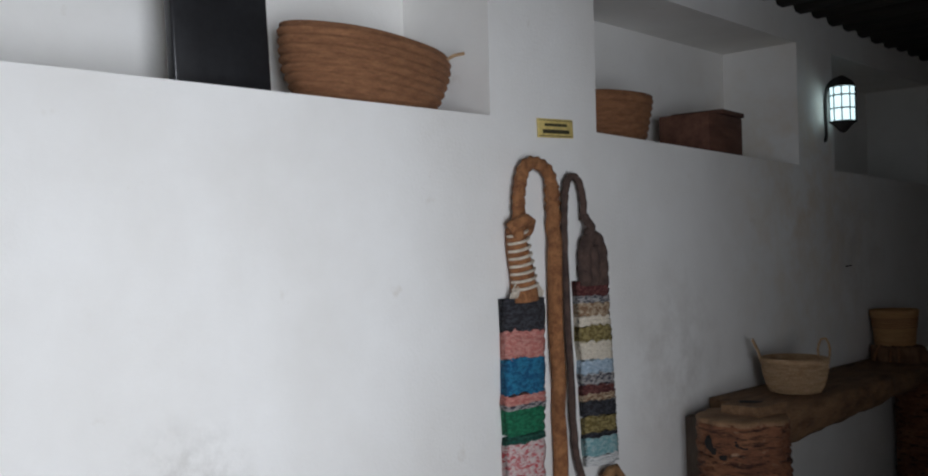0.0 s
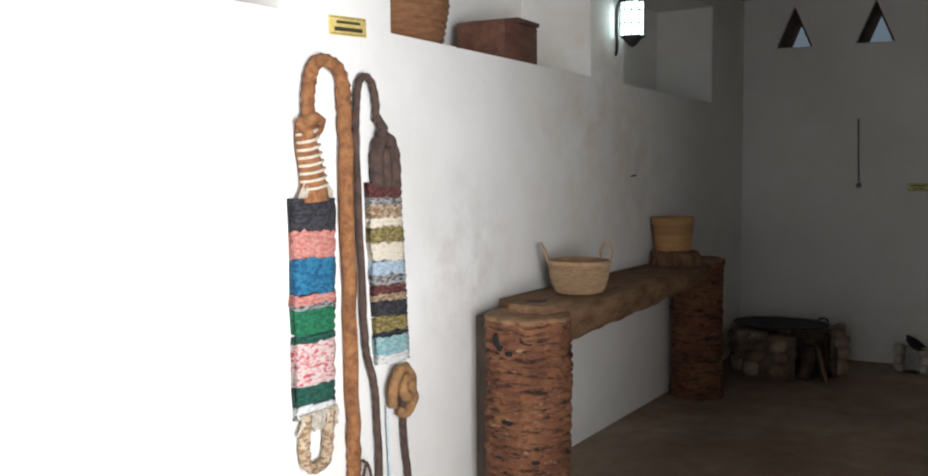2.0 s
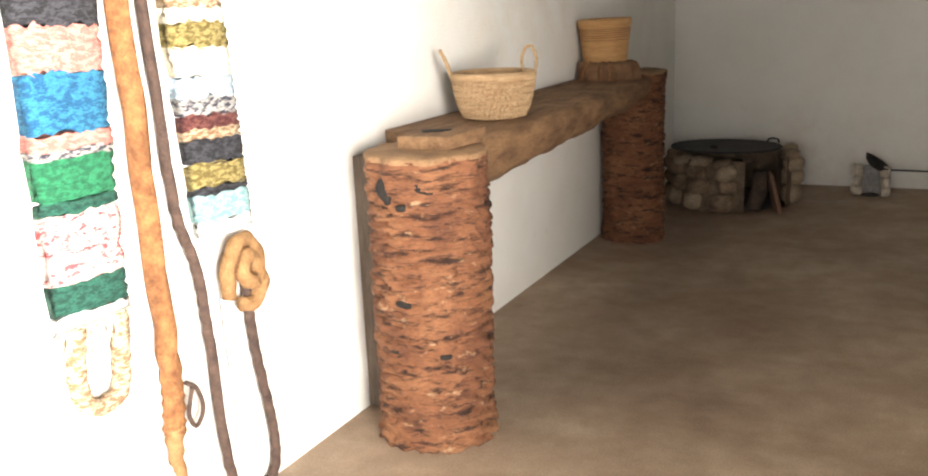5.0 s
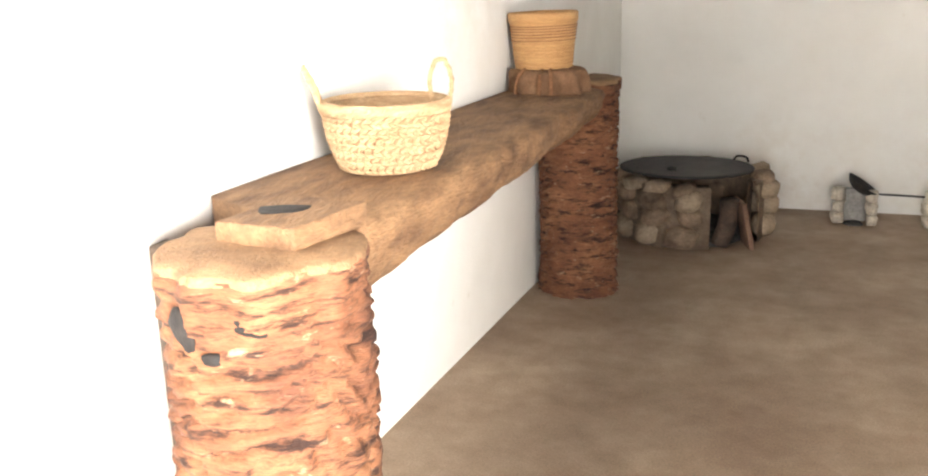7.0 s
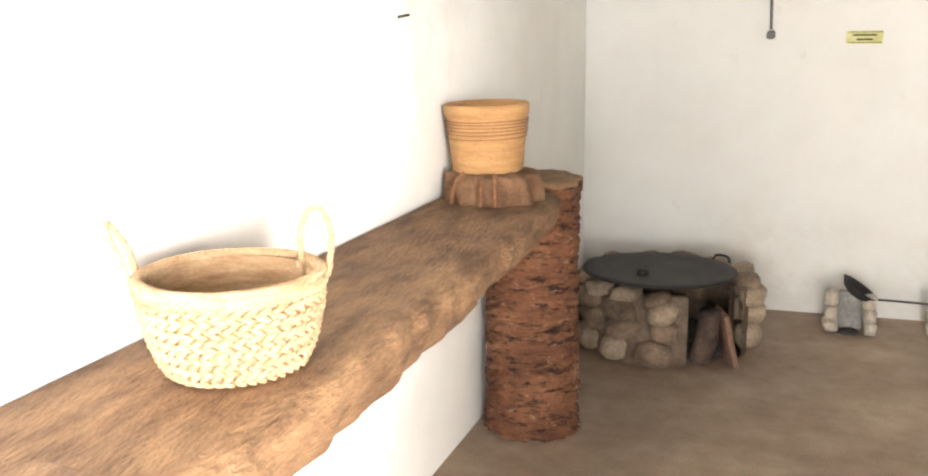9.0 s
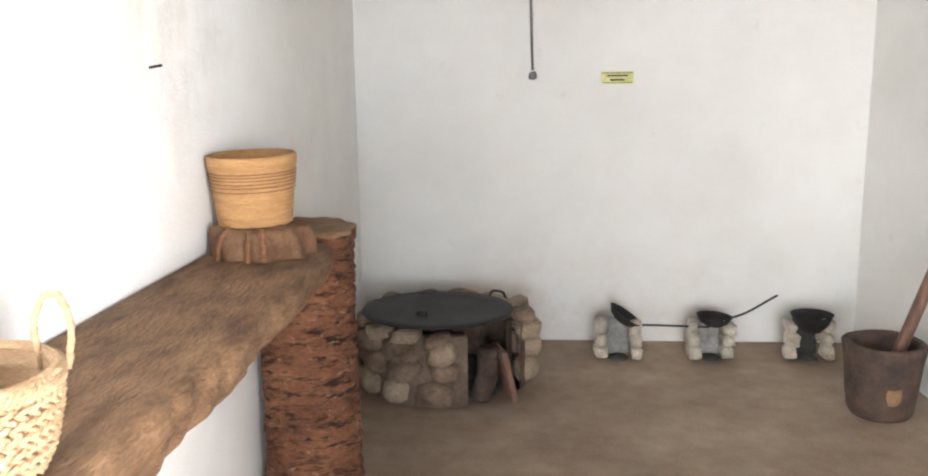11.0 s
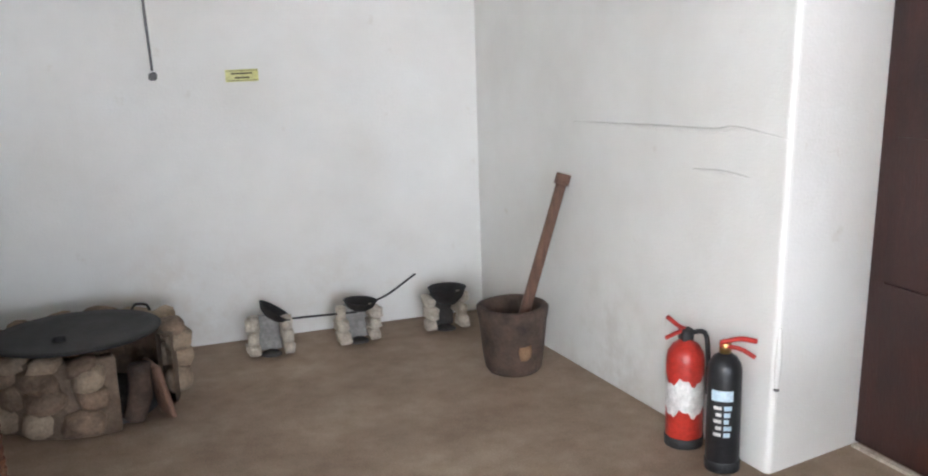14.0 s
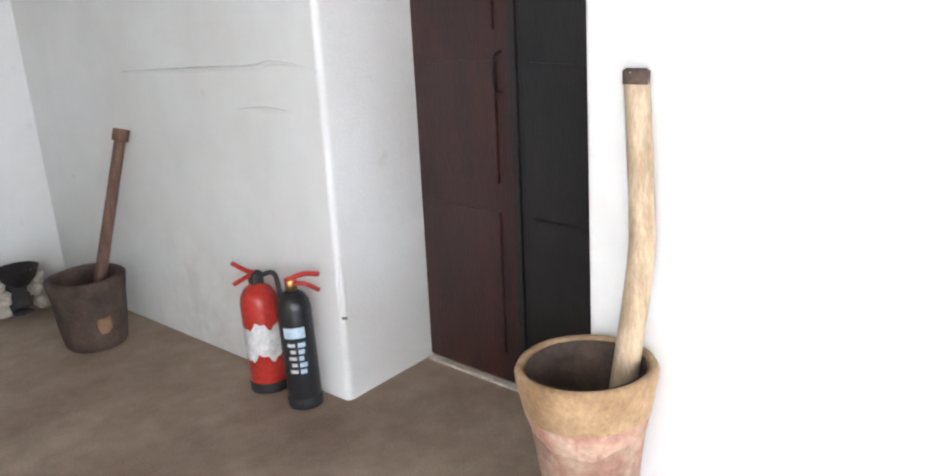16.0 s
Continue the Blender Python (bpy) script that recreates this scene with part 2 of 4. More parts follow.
def lathe(profile, seg=32, wob=0.0, seed=0.0, squash=1.0):
    """Turns a closed profile of (radius, height) about z; wob makes it uneven."""
    bm = bmesh.new()
    rings = []
    for r, z in profile:
        if r < 1e-4:
            rings.append([bm.verts.new((0, 0, z))])
            continue
        ring = []
        for i in range(seg):
            a = 2 * math.pi * i / seg
            k = r * (1 + wob * noise.noise(Vector((math.cos(a) * 1.5 + seed, math.sin(a) * 1.5, z * 6))))
            ring.append(bm.verts.new((k * math.cos(a), squash * k * math.sin(a), z)))
        rings.append(ring)
    for a, b in zip(rings, rings[1:]):
        if len(a) == 1 and len(b) == 1:
            continue
        for i in range(seg):
            j = (i + 1) % seg
            if len(a) == 1:
                bm.faces.new((a[0], b[j], b[i]))
            elif len(b) == 1:
                bm.faces.new((a[i], a[j], b[0]))
            else:
                bm.faces.new((a[i], a[j], b[j], b[i]))
    bmesh.ops.recalc_face_normals(bm, faces=bm.faces[:])
    return bm


def smooth_path(pts, n):
    pts = [Vector(p) for p in pts]
    ext = [2 * pts[0] - pts[1], *pts, 2 * pts[-1] - pts[-2]]
    out = []
    for i in range(len(pts) - 1):
        a, b, c, d = ext[i:i + 4]
        for k in range(n):
            t = k / n
            out.append(0.5 * (2 * b + (c - a) * t + (2 * a - 5 * b + 4 * c - d) * t * t + (3 * b - a - 3 * c + d) * t ** 3))
    return out + [pts[-1]]


def tube(pts, radius, n=8, seg=8, twist=0.0, knots=0.0, bm=None):
    """A round bar along a smooth line; knots gives it the ridges of a laid or braided rope."""
    bm = bm or bmesh.new()
    line = smooth_path(pts, n)
    rad = radius if callable(radius) else (lambda u: radius)
    rings = []
    side = Vector((0.31, 0.42, 0.85))
    dist = 0.0
    for i, p in enumerate(line):
        d = (line[min(i + 1, len(line) - 1)] - line[max(i - 1, 0)]).normalized()
        if i:
            dist += (p - line[i - 1]).length
        side = (side - d * side.dot(d)).normalized()
        up = d.cross(side)
        r = rad(i / (len(line) - 1))
        ring = []
        for k in range(seg):
            a = 2 * math.pi * k / seg
            q = r * (1 + knots * math.sin(3 * a + dist * twist))
            ring.append(bm.verts.new(p + q * (math.cos(a) * side + math.sin(a) * up)))
        rings.append(ring)
    for a, b in zip(rings, rings[1:]):
        for k in range(seg):
            j = (k + 1) % seg
            bm.faces.new((a[k], a[j], b[j], b[k]))
    bm.faces.new(rings[0][::-1])
    bm.faces.new(rings[-1])
    return bm


def stone_mesh(seed, sx, sy, sz, block=0.45):
    bm = bmesh.new()
    bmesh.ops.create_icosphere(bm, subdivisions=2, radius=1.0)
    for v in bm.verts:
        p = v.co.copy()
        k = max(abs(p.x), abs(p.y), abs(p.z))
        p = p * (1 - block + block / k) * (0.92 - 0.22 * block)
        p *= 1 + 0.28 * noise.noise(p * 1.1 + Vector((seed * 7.3, seed, 0)))
        v.co = (p.x * sx, p.y * sy, p.z * sz)
    return bm


# ---- the setting ----
TC = -0.145


def east_x(y):
    return 2.777 + TC * (y - 5.351)


def north_y(x):
    return 7.44 + 0.045 * x


bm = bmesh.new()
add_box(bm, -40, -45, -0.30, 40, 45, -0.02)
tagged(part("ground", bm, SAND, smooth=False), "dry sandy ground round the house", "ground", kind="structure")
bm = bmesh.new()
prism(bm, [(-0.5, -2.6, -0.015), (3.9, -2.6, -0.015), (3.4, 7.8, -0.015), (-0.5, 7.8, -0.015)], (0, 0, 0.015))
tagged(part("floor", bm, FLOOR, smooth=False), "trodden brown earth-coloured floor with faint stains", "floor", kind="structure")

# west wall with three deep niches over a ledge
NICHES = [(0.56, 2.205), (2.814, 4.605), (5.05, 6.66)]
LEDGE, NTOP, TOP = 2.0, 2.62, 3.0


def ledge_z(y):
    return 2.030 - 0.0205 * max(0.0, y - 2.2) - 0.012 * max(0.0, 2.2 - y)


bm = bmesh.new()
stops = [-2.6, *[v for n in NICHES for v in n], 7.9]
for a, b in zip(stops, stops[1:]):
    add_box(bm, -0.55, a, 0, 0, b, LEDGE)
add_box(bm, -0.55, -2.6, NTOP, 0, 7.9, TOP)
for a, b in zip(stops[::2], stops[1::2]):
    add_box(bm, -0.55, a, LEDGE, 0, b, NTOP)
for a, b in NICHES:
    add_box(bm, -0.55, a, LEDGE, -0.42, b, NTOP)
bmesh.ops.remove_doubles(bm, verts=bm.verts[:], dist=0.0005)
for v in bm.verts:
    if abs(v.co.z - LEDGE) < 0.001:
        v.co.z = ledge_z(v.co.y)
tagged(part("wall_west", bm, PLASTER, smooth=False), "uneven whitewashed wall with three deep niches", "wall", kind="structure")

# north wall, pierced by small triangular vents
TRI = [(0.38, 0.135), (0.955, 0.135), (1.53, 0.135), (2.10, 0.135)]
TZ0, TZ1 = 2.385, 2.70
bm = bmesh.new()


def north(poly):
    prism(bm, [(x, north_y(x), z) for x, z in poly], (0, 0.38, 0))


north([(0, -0.01), (3.3, -0.01), (3.3, TZ0), (0, TZ0)])
north([(0, TZ1), (3.3, TZ1), (3.3, TOP), (0, TOP)])
left = (0.0, 0.0)
for c, w in TRI:
    north([(left[0], TZ0), (c - w, TZ0), (c, TZ1), (left[1], TZ1)])
    left = (c + w, c)
north([(left[0], TZ0), (3.3, TZ0), (3.3, TZ1), (left[1], TZ1)])
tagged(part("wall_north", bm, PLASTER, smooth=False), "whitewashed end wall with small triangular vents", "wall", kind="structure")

for c, w in TRI:
    for sg_ in (-1, 1):
        bm = bmesh.new()
        prism(bm, [(c + sg_ * (w - 0.003), north_y(c) + 0.02, TZ0 + 0.001), (c + sg_ * (w - 0.018), north_y(c) + 0.02, TZ0 + 0.001), (c, north_y(c) + 0.02, TZ1 - 0.040), (c, north_y(c) + 0.02, TZ1 - 0.006)], (0, 0.345, 0))
        part("vent_lining", bm, DARKWOOD, bpy.data.objects["wall_north"], "brown mud lining of the vent", smooth=False)

# east wall: end bay, deep door recess, then the long bay with the side doorway
JOG, REC = 5.351, 4.335
RX0 = 3.21
bm = bmesh.new()
prism(bm, [(east_x(7.6), 7.6, -0.01), (east_x(JOG), JOG, -0.01), (RX0, 5.46, -0.01), (3.9, 5.46, -0.01), (3.9, 7.6, -0.01)], (0, 0, TOP + 0.01))
prism(bm, [(east_x(JOG), JOG, 2.05), (east_x(REC), REC, 2.05), (3.9, REC, 2.05), (3.9, 5.46, 2.05), (RX0, 5.46, 2.05)], (0, 0, TOP - 2.05))
prism(bm, [(east_x(REC), REC, -0.01), (east_x(0.55), 0.55, -0.01), (4.2, 0.55, -0.01), (4.2, REC, -0.01)], (0, 0, TOP + 0.01))
prism(bm, [(east_x(0.55), 0.55, 2.1), (east_x(-0.85), -0.85, 2.1), (4.2, -0.85, 2.1), (4.2, 0.55, 2.1)], (0, 0, TOP - 2.1))
prism(bm, [(east_x(-0.85), -0.85, -0.01), (east_x(-2.6), -2.6, -0.01), (4.2, -2.6, -0.01), (4.2, -0.85, -0.01)], (0, 0, TOP + 0.01))
def lean(y, z):
    """The face of the east wall falls back as it rises, most at the door."""
    return 0.03 * z * min(1.0, max(0.0, (7.6 - y) / 2.0))


soft = [e for e in bm.edges if abs(e.verts[0].co.z - e.verts[1].co.z) > 1 and any((e.verts[0].co.xy - Vector(c)).length < 0.002 for c in ((east_x(JOG), JOG), (east_x(REC), REC)))]
bmesh.ops.bevel(bm, geom=soft, offset=0.022, segments=4, affect="EDGES", profile=0.5)
for v in bm.verts:
    v.co.x += lean(v.co.y, v.co.z)
tagged(part("wall_east", bm, PLASTER, smooth=False), "thick whitewashed wall with a recessed doorway", "wall", kind="structure")
east = bpy.data.objects["wall_east"]
for line, r in (([(6.62, 1.096), (6.07, 1.122), (5.73, 1.136), (5.60, 1.155), (5.36, 1.140)], 0.007), ([(5.82, 0.989), (5.66, 0.997), (5.51, 0.994)], 0.006)):
    part("plaster_seam", tube([(east_x(yy) + 0.002 + lean(yy, zz), yy, zz) for yy, zz in line], lambda u, r=r: r * (0.35 + math.sin(math.pi * u)), 8, 8), PLASTER, east, "raised grey seam in the plaster")
part("plaster_patch", tube([(2.789 + lean(5.35, z), 5.352, z) for z in (0.30, 0.36, 0.44, 0.52)], lambda u: 0.004 + 0.007 * math.sin(math.pi * u), 6, 8), PLASTER, east, "bright filled scar on the wall corner")
part("chip", stone_mesh(6.0, 0.012, 0.010, 0.006), ASHGREY, east, "small dark chip in the plaster").matrix_local = pose(2.795, 5.348, 0.305)
bm = bmesh.new()
add_box(bm, -0.55, -2.9, -0.01, 0.75, -2.6, TOP)
add_box(bm, 3.05, -2.9, -0.01, 4.2, -2.6, TOP)
add_box(bm, 0.75, -2.9, 2.3, 3.05, -2.6, TOP)
tagged(part("wall_south", bm, PLASTER, smooth=False), "plain whitewashed wall with a wide open front", "wall", kind="structure")

# ceiling: dark boards on palm logs
bm = bmesh.new()
add_box(bm, -0.55, -2.9, 2.93, 4.2, 7.9, 3.1)
y = -2.5
while y < 7.4:
    r = 0.075 + random.uniform(-0.012, 0.012)
    tube([(-0.02, y, 2.85), (1.2, y + random.uniform(-0.03, 0.03), 2.85), (2.4, y, 2.85), (3.7, y + 0.02, 2.85)], r, 3, 8, bm=bm)
    y += 0.21
tagged(part("ceiling", bm, BEAM), "dark ceiling of closely laid palm logs", "ceiling", kind="structure")

# recessed double door
door = empty("door_1", pose(0, 0, 0), "closed double door painted dark reddish brown", "door")
door["kind"] = "structure"


def leaf(y0, y1, mat, label):
    xa = lambda yy: RX0 + (5.46 - yy) * 0.10
    bm = bmesh.new()
    prism(bm, [(xa(y0), y0, 0.012), (xa(y1), y1, 0.012), (xa(y1) + 0.045, y1, 0.012), (xa(y0) + 0.045, y0, 0.012)], (0.06, 0, 2.03))
    lf = part("door_leaf", bm, mat, door, label, smooth=False)
    a, b = y0 - 0.07, y1 + 0.07
    for z0, z1 in ((0.12, 0.62), (0.72, 1.12), (1.22, 1.95)):
        bm = bmesh.new()
        tilt = 0.03 * z0
        prism(bm, [(xa(a) - 0.012 + tilt, a, z0), (xa(b) - 0.012 + tilt, b, z0), (xa(b) + 0.004 + tilt, b, z0), (xa(a) + 0.004 + tilt, a, z0)], (0.03 * (z1 - z0), 0, z1 - z0))
        part("door_panel", bm, mat, lf, smooth=False)
    return lf


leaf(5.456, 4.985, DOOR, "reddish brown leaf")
# this leaf and the stile carry the recess shadow in their colour
leaf(4.975, 4.365, DOORSHADE, "leaf with its shadow put into a darker paint")
bm = bmesh.new()
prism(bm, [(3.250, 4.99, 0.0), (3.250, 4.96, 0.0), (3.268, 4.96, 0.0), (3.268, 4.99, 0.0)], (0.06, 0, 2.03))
part("meeting_stile", bm, DOORSHADE, door, smooth=False)
part("door_handle", tube([(3.28, 5.03, 1.02), (3.25, 5.03, 1.04), (3.25, 5.03, 1.13), (3.285, 5.03, 1.15)], 0.005, 4, 8), IRON, door, "iron pull handle")
bm = bmesh.new()
prism(bm, [(3.207, 5.44, 0.0), (3.311, 4.40, 0.0), (3.286, 4.40, 0.0), (3.182, 5.44, 0.0)], (0, 0, 0.01))
tagged(part("door_sill", bm, PALESTONE, smooth=False), "worn pale stone sill under the door", "sill", kind="structure")


# ---- palm trunk bench ----
def trunk(name, x, y, r, h, seed, label):
    seg, rows = 72, int(h * 150)
    bm = bmesh.new()
    rings = []
    for j in range(rows + 1):
        z = h * j / rows
        ring = []
        for i in range(seg):
            a = 2 * math.pi * i / seg
            warp = 0.25 * noise.noise(Vector((math.cos(a) * 2.2 + seed, math.sin(a) * 2.2, z * 5)))
            ph = z / 0.042 + warp * 6.0 + 0.9 * noise.noise(Vector((math.cos(a) * 3.5, math.sin(a) * 3.5 + seed, z * 3)))
            saw = (ph - math.floor(ph))
            k = r * (1 - 0.15 * min(1, (h - z) / 0.16) * max(0, saw - 0.45) / 0.55) * (1 + 0.05 * noise.noise(Vector((math.cos(a) * 1.2 + seed, math.sin(a) * 1.2, z * 2.5))))
            k += 0.010 * noise.noise(Vector((math.cos(a) * 6 + seed, math.sin(a) * 6, z * 28)))
            k += 0.022 * max(0, (z - h * 0.86) / (h * 0.14)) * noise.noise(Vector((math.cos(a) * 3, math.sin(a) * 3 + seed, 9)))
            k += 0.012 * math.exp(-z / 0.05)
            ring.append(bm.verts.new((k * math.cos(a), k * math.sin(a), z)))
        rings.append(ring)
    ring_xy = [(v.co.x, v.co.y) for v in rings[-1]]
    for a, b in zip(rings, rings[1:]):
        for i in range(seg):
            j = (i + 1) % seg
            bm.faces.new((a[i], a[j], b[j], b[i]))
    bm.faces.new(rings[0][::-1])
    bm.faces.new(rings[-1])
    post = empty(name, pose(x, y, 0), label, "post", "palm posts of the bench")
    part("trunk", bm, PALM, post)
    bm = bmesh.new()
    inner = []
    for q, dz in ((1.0, -0.012), (1.006, 0.0), (0.975, 0.006), (0.6, 0.008), (0.25, 0.007)):
        inner.append([bm.verts.new((x_ * q, y_ * q, h + dz + 0.004 * noise.noise(Vector((x_ * q * 20, y_ * q * 20, seed))))) for x_, y_ in ring_xy])
    for a, b in zip(inner, inner[1:]):
        for i in range(seg):
            j = (i + 1) % seg
            bm.faces.new((a[i], a[j], b[j], b[i]))
    bm.faces.new(inner[-1])
    part("cut_top", bm, PALMTOP, post, "sawn top")
    return post


trunk("palm_post", 0.294, 3.355, 0.182, 0.880, 3.1, "stout reddish palm trunk post with ringed leaf scars")
bm = box(-0.297, 0.055, 0.0, -0.17, 0.11, 0.845, 0.006)
part("filler_board", bm, mottled("weathered_board", (0.10, 0.075, 0.055), (0.20, 0.155, 0.12), 8, (4, 4, 0.6)), bpy.data.objects["palm_post"], "grey brown board between post and wall")
trunk("palm_post", 0.188, 5.835, 0.166, 0.893, 8.4, "stout dark palm trunk post against the wall")


# flat black lumps on the bark paint the shade of gaps between leaf scars
for lx, ly, lz, sx, sz, turn in ((0.075, -0.158, 0.80, 0.034, 0.018, 12), (0.010, -0.176, 0.745, 0.022, 0.014, -6), (0.11, -0.14, 0.30, 0.022, 0.012, 4), (-0.04, -0.172, 0.31, 0.024, 0.008, 0), (0.0, -0.178, 0.46, 0.03, 0.014, 5)):
    hollow = part("hollow", stone_mesh(lx * 90 + 4, sx, 0.012, sz), CHAR_HOLLOW, bpy.data.objects["palm_post"], "black lump painting the shade of a gap between leaf scars")
    hollow.matrix_local = pose(lx, ly, lz, 0, turn, math.degrees(math.atan2(ly, lx)) + 90)


def plank():
    """Half a palm log, flat side up, its front edge hewn and wavy."""
    bm = bmesh.new()
    y0, y1, n = 3.44, 5.67, 110
    rings = []
    for i in range(n + 1):
        u = i / n
        y = y0 + (y1 - y0) * u
        wave = 0.014 * noise.noise(Vector((y * 4, 1, 0))) + 0.010 * noise.noise(Vector((y * 17, 5, 0)))
        into = min(1, max(0, (y - 3.47) / 0.06))
        front = 0.357 + (0.05 - 0.055 * u ** 1.5 + wave) * into
        back = 0.010 + 0.15 * (1 - min(1, max(0, (y - 3.52) / 0.07)))
        if u > 0.95:
            front -= 0.08 * ((u - 0.95) / 0.05) ** 2
        zt = 0.900 - 0.012 * u
        th = 0.178 - 0.062 * u + 0.014 * noise.noise(Vector((y * 6, 9, 2)))
        ring = [(back, zt)]
        for k in range(1, 6):
            ring.append((back + (front - back) * k / 6, zt + 0.007 * noise.noise(Vector((y * 7, k * 1.7, 3)))))
        ring.append((front, zt - 0.008))
        for k in range(1, 5):
            ring.append((front + 0.010 * math.sin(k * 0.8) - 0.02 * (k / 4) ** 2 + 0.014 * noise.noise(Vector((y * 19, k * 1.3, 7))), zt - th * k / 5))
        ring.append((front * 0.86, zt - th))
        ring.append((front * 0.45, zt - th * 1.05))
        ring.append((back, zt - th * 0.9))
        rings.append([bm.verts.new((x, y, z)) for x, z in ring])
    k = len(rings[0])
    for a, b in zip(rings, rings[1:]):
        for i in range(k):
            j = (i + 1) % k
            bm.faces.new((a[i], b[i], b[j], a[j]))
    bm.faces.new(rings[0])
    bm.faces.new(rings[-1][::-1])
    bmesh.ops.recalc_face_normals(bm, faces=bm.faces[:])
    return bm


bench = empty("bench_plank", pose(0, 0, 0), "hewn palm log plank resting across two trunk posts", "bench")
part("plank", plank(), PLANK, bench)
bm = box(-0.098, -0.085, 0.0, 0.080, 0.12, 0.046, 0.005)
for v in bm.verts:
    v.co += 0.006 * noise.noise_vector(v.co * 9)
blk = part("tenon", bm, PLANK, bench, "raised tenon end with a charred patch", smooth=False)
blk.matrix_local = pose(0.310, 3.425, 0.878, 1, 0, -9)
bm = stone_mesh(21.0, 0.060, 0.036, 0.006)
ch = part("burn_mark", bm, CHAR_HOLLOW, bench, "black burn mark")
ch.matrix_local = pose(0.281, 3.45, 0.924, 0, 0, 20)
bm = stone_mesh(16.0, 0.026, 0.016, 0.05)
kn = part("rot_hole", bm, CHAR_HOLLOW, bpy.data.objects["palm_post"], "dark rotted hollow under the top")
kn.matrix_local = pose(-0.05, -0.166, 0.785, 0, -25, -10)


# ---- baskets ----
def coil_profile(r0, r1, h, bands, depth=0.006, wall=0.012):
    """Outer side in rounded coils, over the rim, down the inside."""
    out = [(0.0, 0.0), (r0 * 0.8, 0.0)]
    steps = bands * 6
    for i in range(steps + 1):
        u = i / steps
        r = r0 + (r1 - r0) * math.sin(u * math.pi / 2)
        out.append((r + depth * abs(math.sin(u * bands * math.pi)), h * u))
    out += [(r1 + 0.004, h + 0.008), (r1 - wall * 0.6, h + 0.010), (r1 - wall, h)]
    for u in (0.75, 0.5, 0.25, 0.1):
        out.append((r0 + (r1 - r0) * math.sin(u * math.pi / 2) - wall, h * u))
    out.append((0.0, 0.012))
    return out


BX, BY, BZ = 0.244, 3.955, 0.898
rng_b = random.Random(8)
basket = empty("palm_basket", pose(BX, BY, BZ, 0, 0, 40), "round pale palm straw basket with two loop handles", "basket")
B_R0, B_R1, B_H = 0.096, 0.138, 0.148


def basket_r(u):
    return B_R0 + (B_R1 - B_R0) * math.sin(u * math.pi / 2) ** 0.8


part("bowl", lathe([(0.0, 0.0), (0.082, 0.0), *[(basket_r(k / 12), 0.006 + (B_H - 0.006) * k / 12) for k in range(13)], (B_R1 - 0.008, B_H + 0.002), *[(basket_r(k / 6) - 0.012, 0.014 + (B_H - 0.014) * k / 6) for k in range(5, -1, -1)], (0.0, 0.012)], 64, 0.03, 2.0), STRAW, basket)
# plaited bands: slanting leaf strips that meet in chevrons
bm = bmesh.new()
for band_no in range(7):
    for half in (0, 1):
        za = (band_no + 0.5 * half + 0.05) / 7
        zb = (band_no + 0.5 * half + 0.52) / 7
        for i in range(40):
            aa = 2 * math.pi * (i + 0.37 * band_no + 0.2 * rng_b.random()) / 40
            ab = aa + (0.16 if half else -0.16)
            ra, rb = basket_r(za) + 0.003, basket_r(zb) + 0.003
            wob = 1 + 0.03 * noise.noise(Vector((math.cos(aa) * 1.5 + 2.0, math.sin(aa) * 1.5, za)))
            bulge = 0.003 + 0.002 * rng_b.random()
            mid = ((ra + rb) / 2 + bulge) * wob
            am = (aa + ab) / 2
            tube([(ra * wob * math.cos(aa), ra * wob * math.sin(aa), 0.006 + B_H * za), (mid * math.cos(am), mid * math.sin(am), 0.006 + B_H * (za + zb) / 2), (rb * wob * math.cos(ab), rb * wob * math.sin(ab), 0.006 + B_H * zb)], lambda q: 0.003 + 0.0024 * math.sin(math.pi * q), 2, 5, bm=bm)
part("plait", bm, STRAW, basket, "chevron plait of pale palm leaf")["kind"] = "stuff"
bm = bmesh.new()
for i in range(84):
    aa = 2 * math.pi * i / 84
    c, sn = math.cos(aa), math.sin(aa)
    c2, sn2 = math.cos(aa + 0.14), math.sin(aa + 0.14)
    tube([((B_R1 + 0.006) * c, (B_R1 + 0.006) * sn, B_H - 0.012), ((B_R1 + 0.007) * c2, (B_R1 + 0.007) * sn2, B_H + 0.006), ((B_R1 - 0.006) * c2, (B_R1 - 0.006) * sn2, B_H + 0.010)], 0.0052, 2, 6, bm=bm)
part("rim_braid", bm, STRAW, basket)
part("rim_roll", lathe([(B_R1 - 0.010, B_H + 0.004), (B_R1 + 0.001, B_H - 0.004), (B_R1 + 0.008, B_H + 0.002), (B_R1 + 0.006, B_H + 0.012), (B_R1 - 0.004, B_H + 0.014), (B_R1 - 0.010, B_H + 0.004)], 64, 0.02, 2.0), STRAW, basket, "folded straw rim")
for az, twist, lean in ((165, 0, 0.035), (12, 50, 0.012)):
    bm = tube([(-0.004, -0.020, -0.02), (0.004, -0.022, 0.0), (lean * 0.5, -0.026, 0.045), (lean, -0.014, 0.082), (lean * 1.05, 0.0, 0.090), (lean, 0.014, 0.082), (lean * 0.5, 0.026, 0.045), (0.004, 0.022, 0.0), (-0.004, 0.020, -0.02)], 0.0052, 8, 8, 260, 0.24)
    hd = part("handle", bm, STRAW, basket, "twisted straw handle")
    hd.matrix_local = pose(0, 0, 0, 0, 0, az) @ pose(B_R1 + 0.004, 0, B_H, 0, 0, twist)

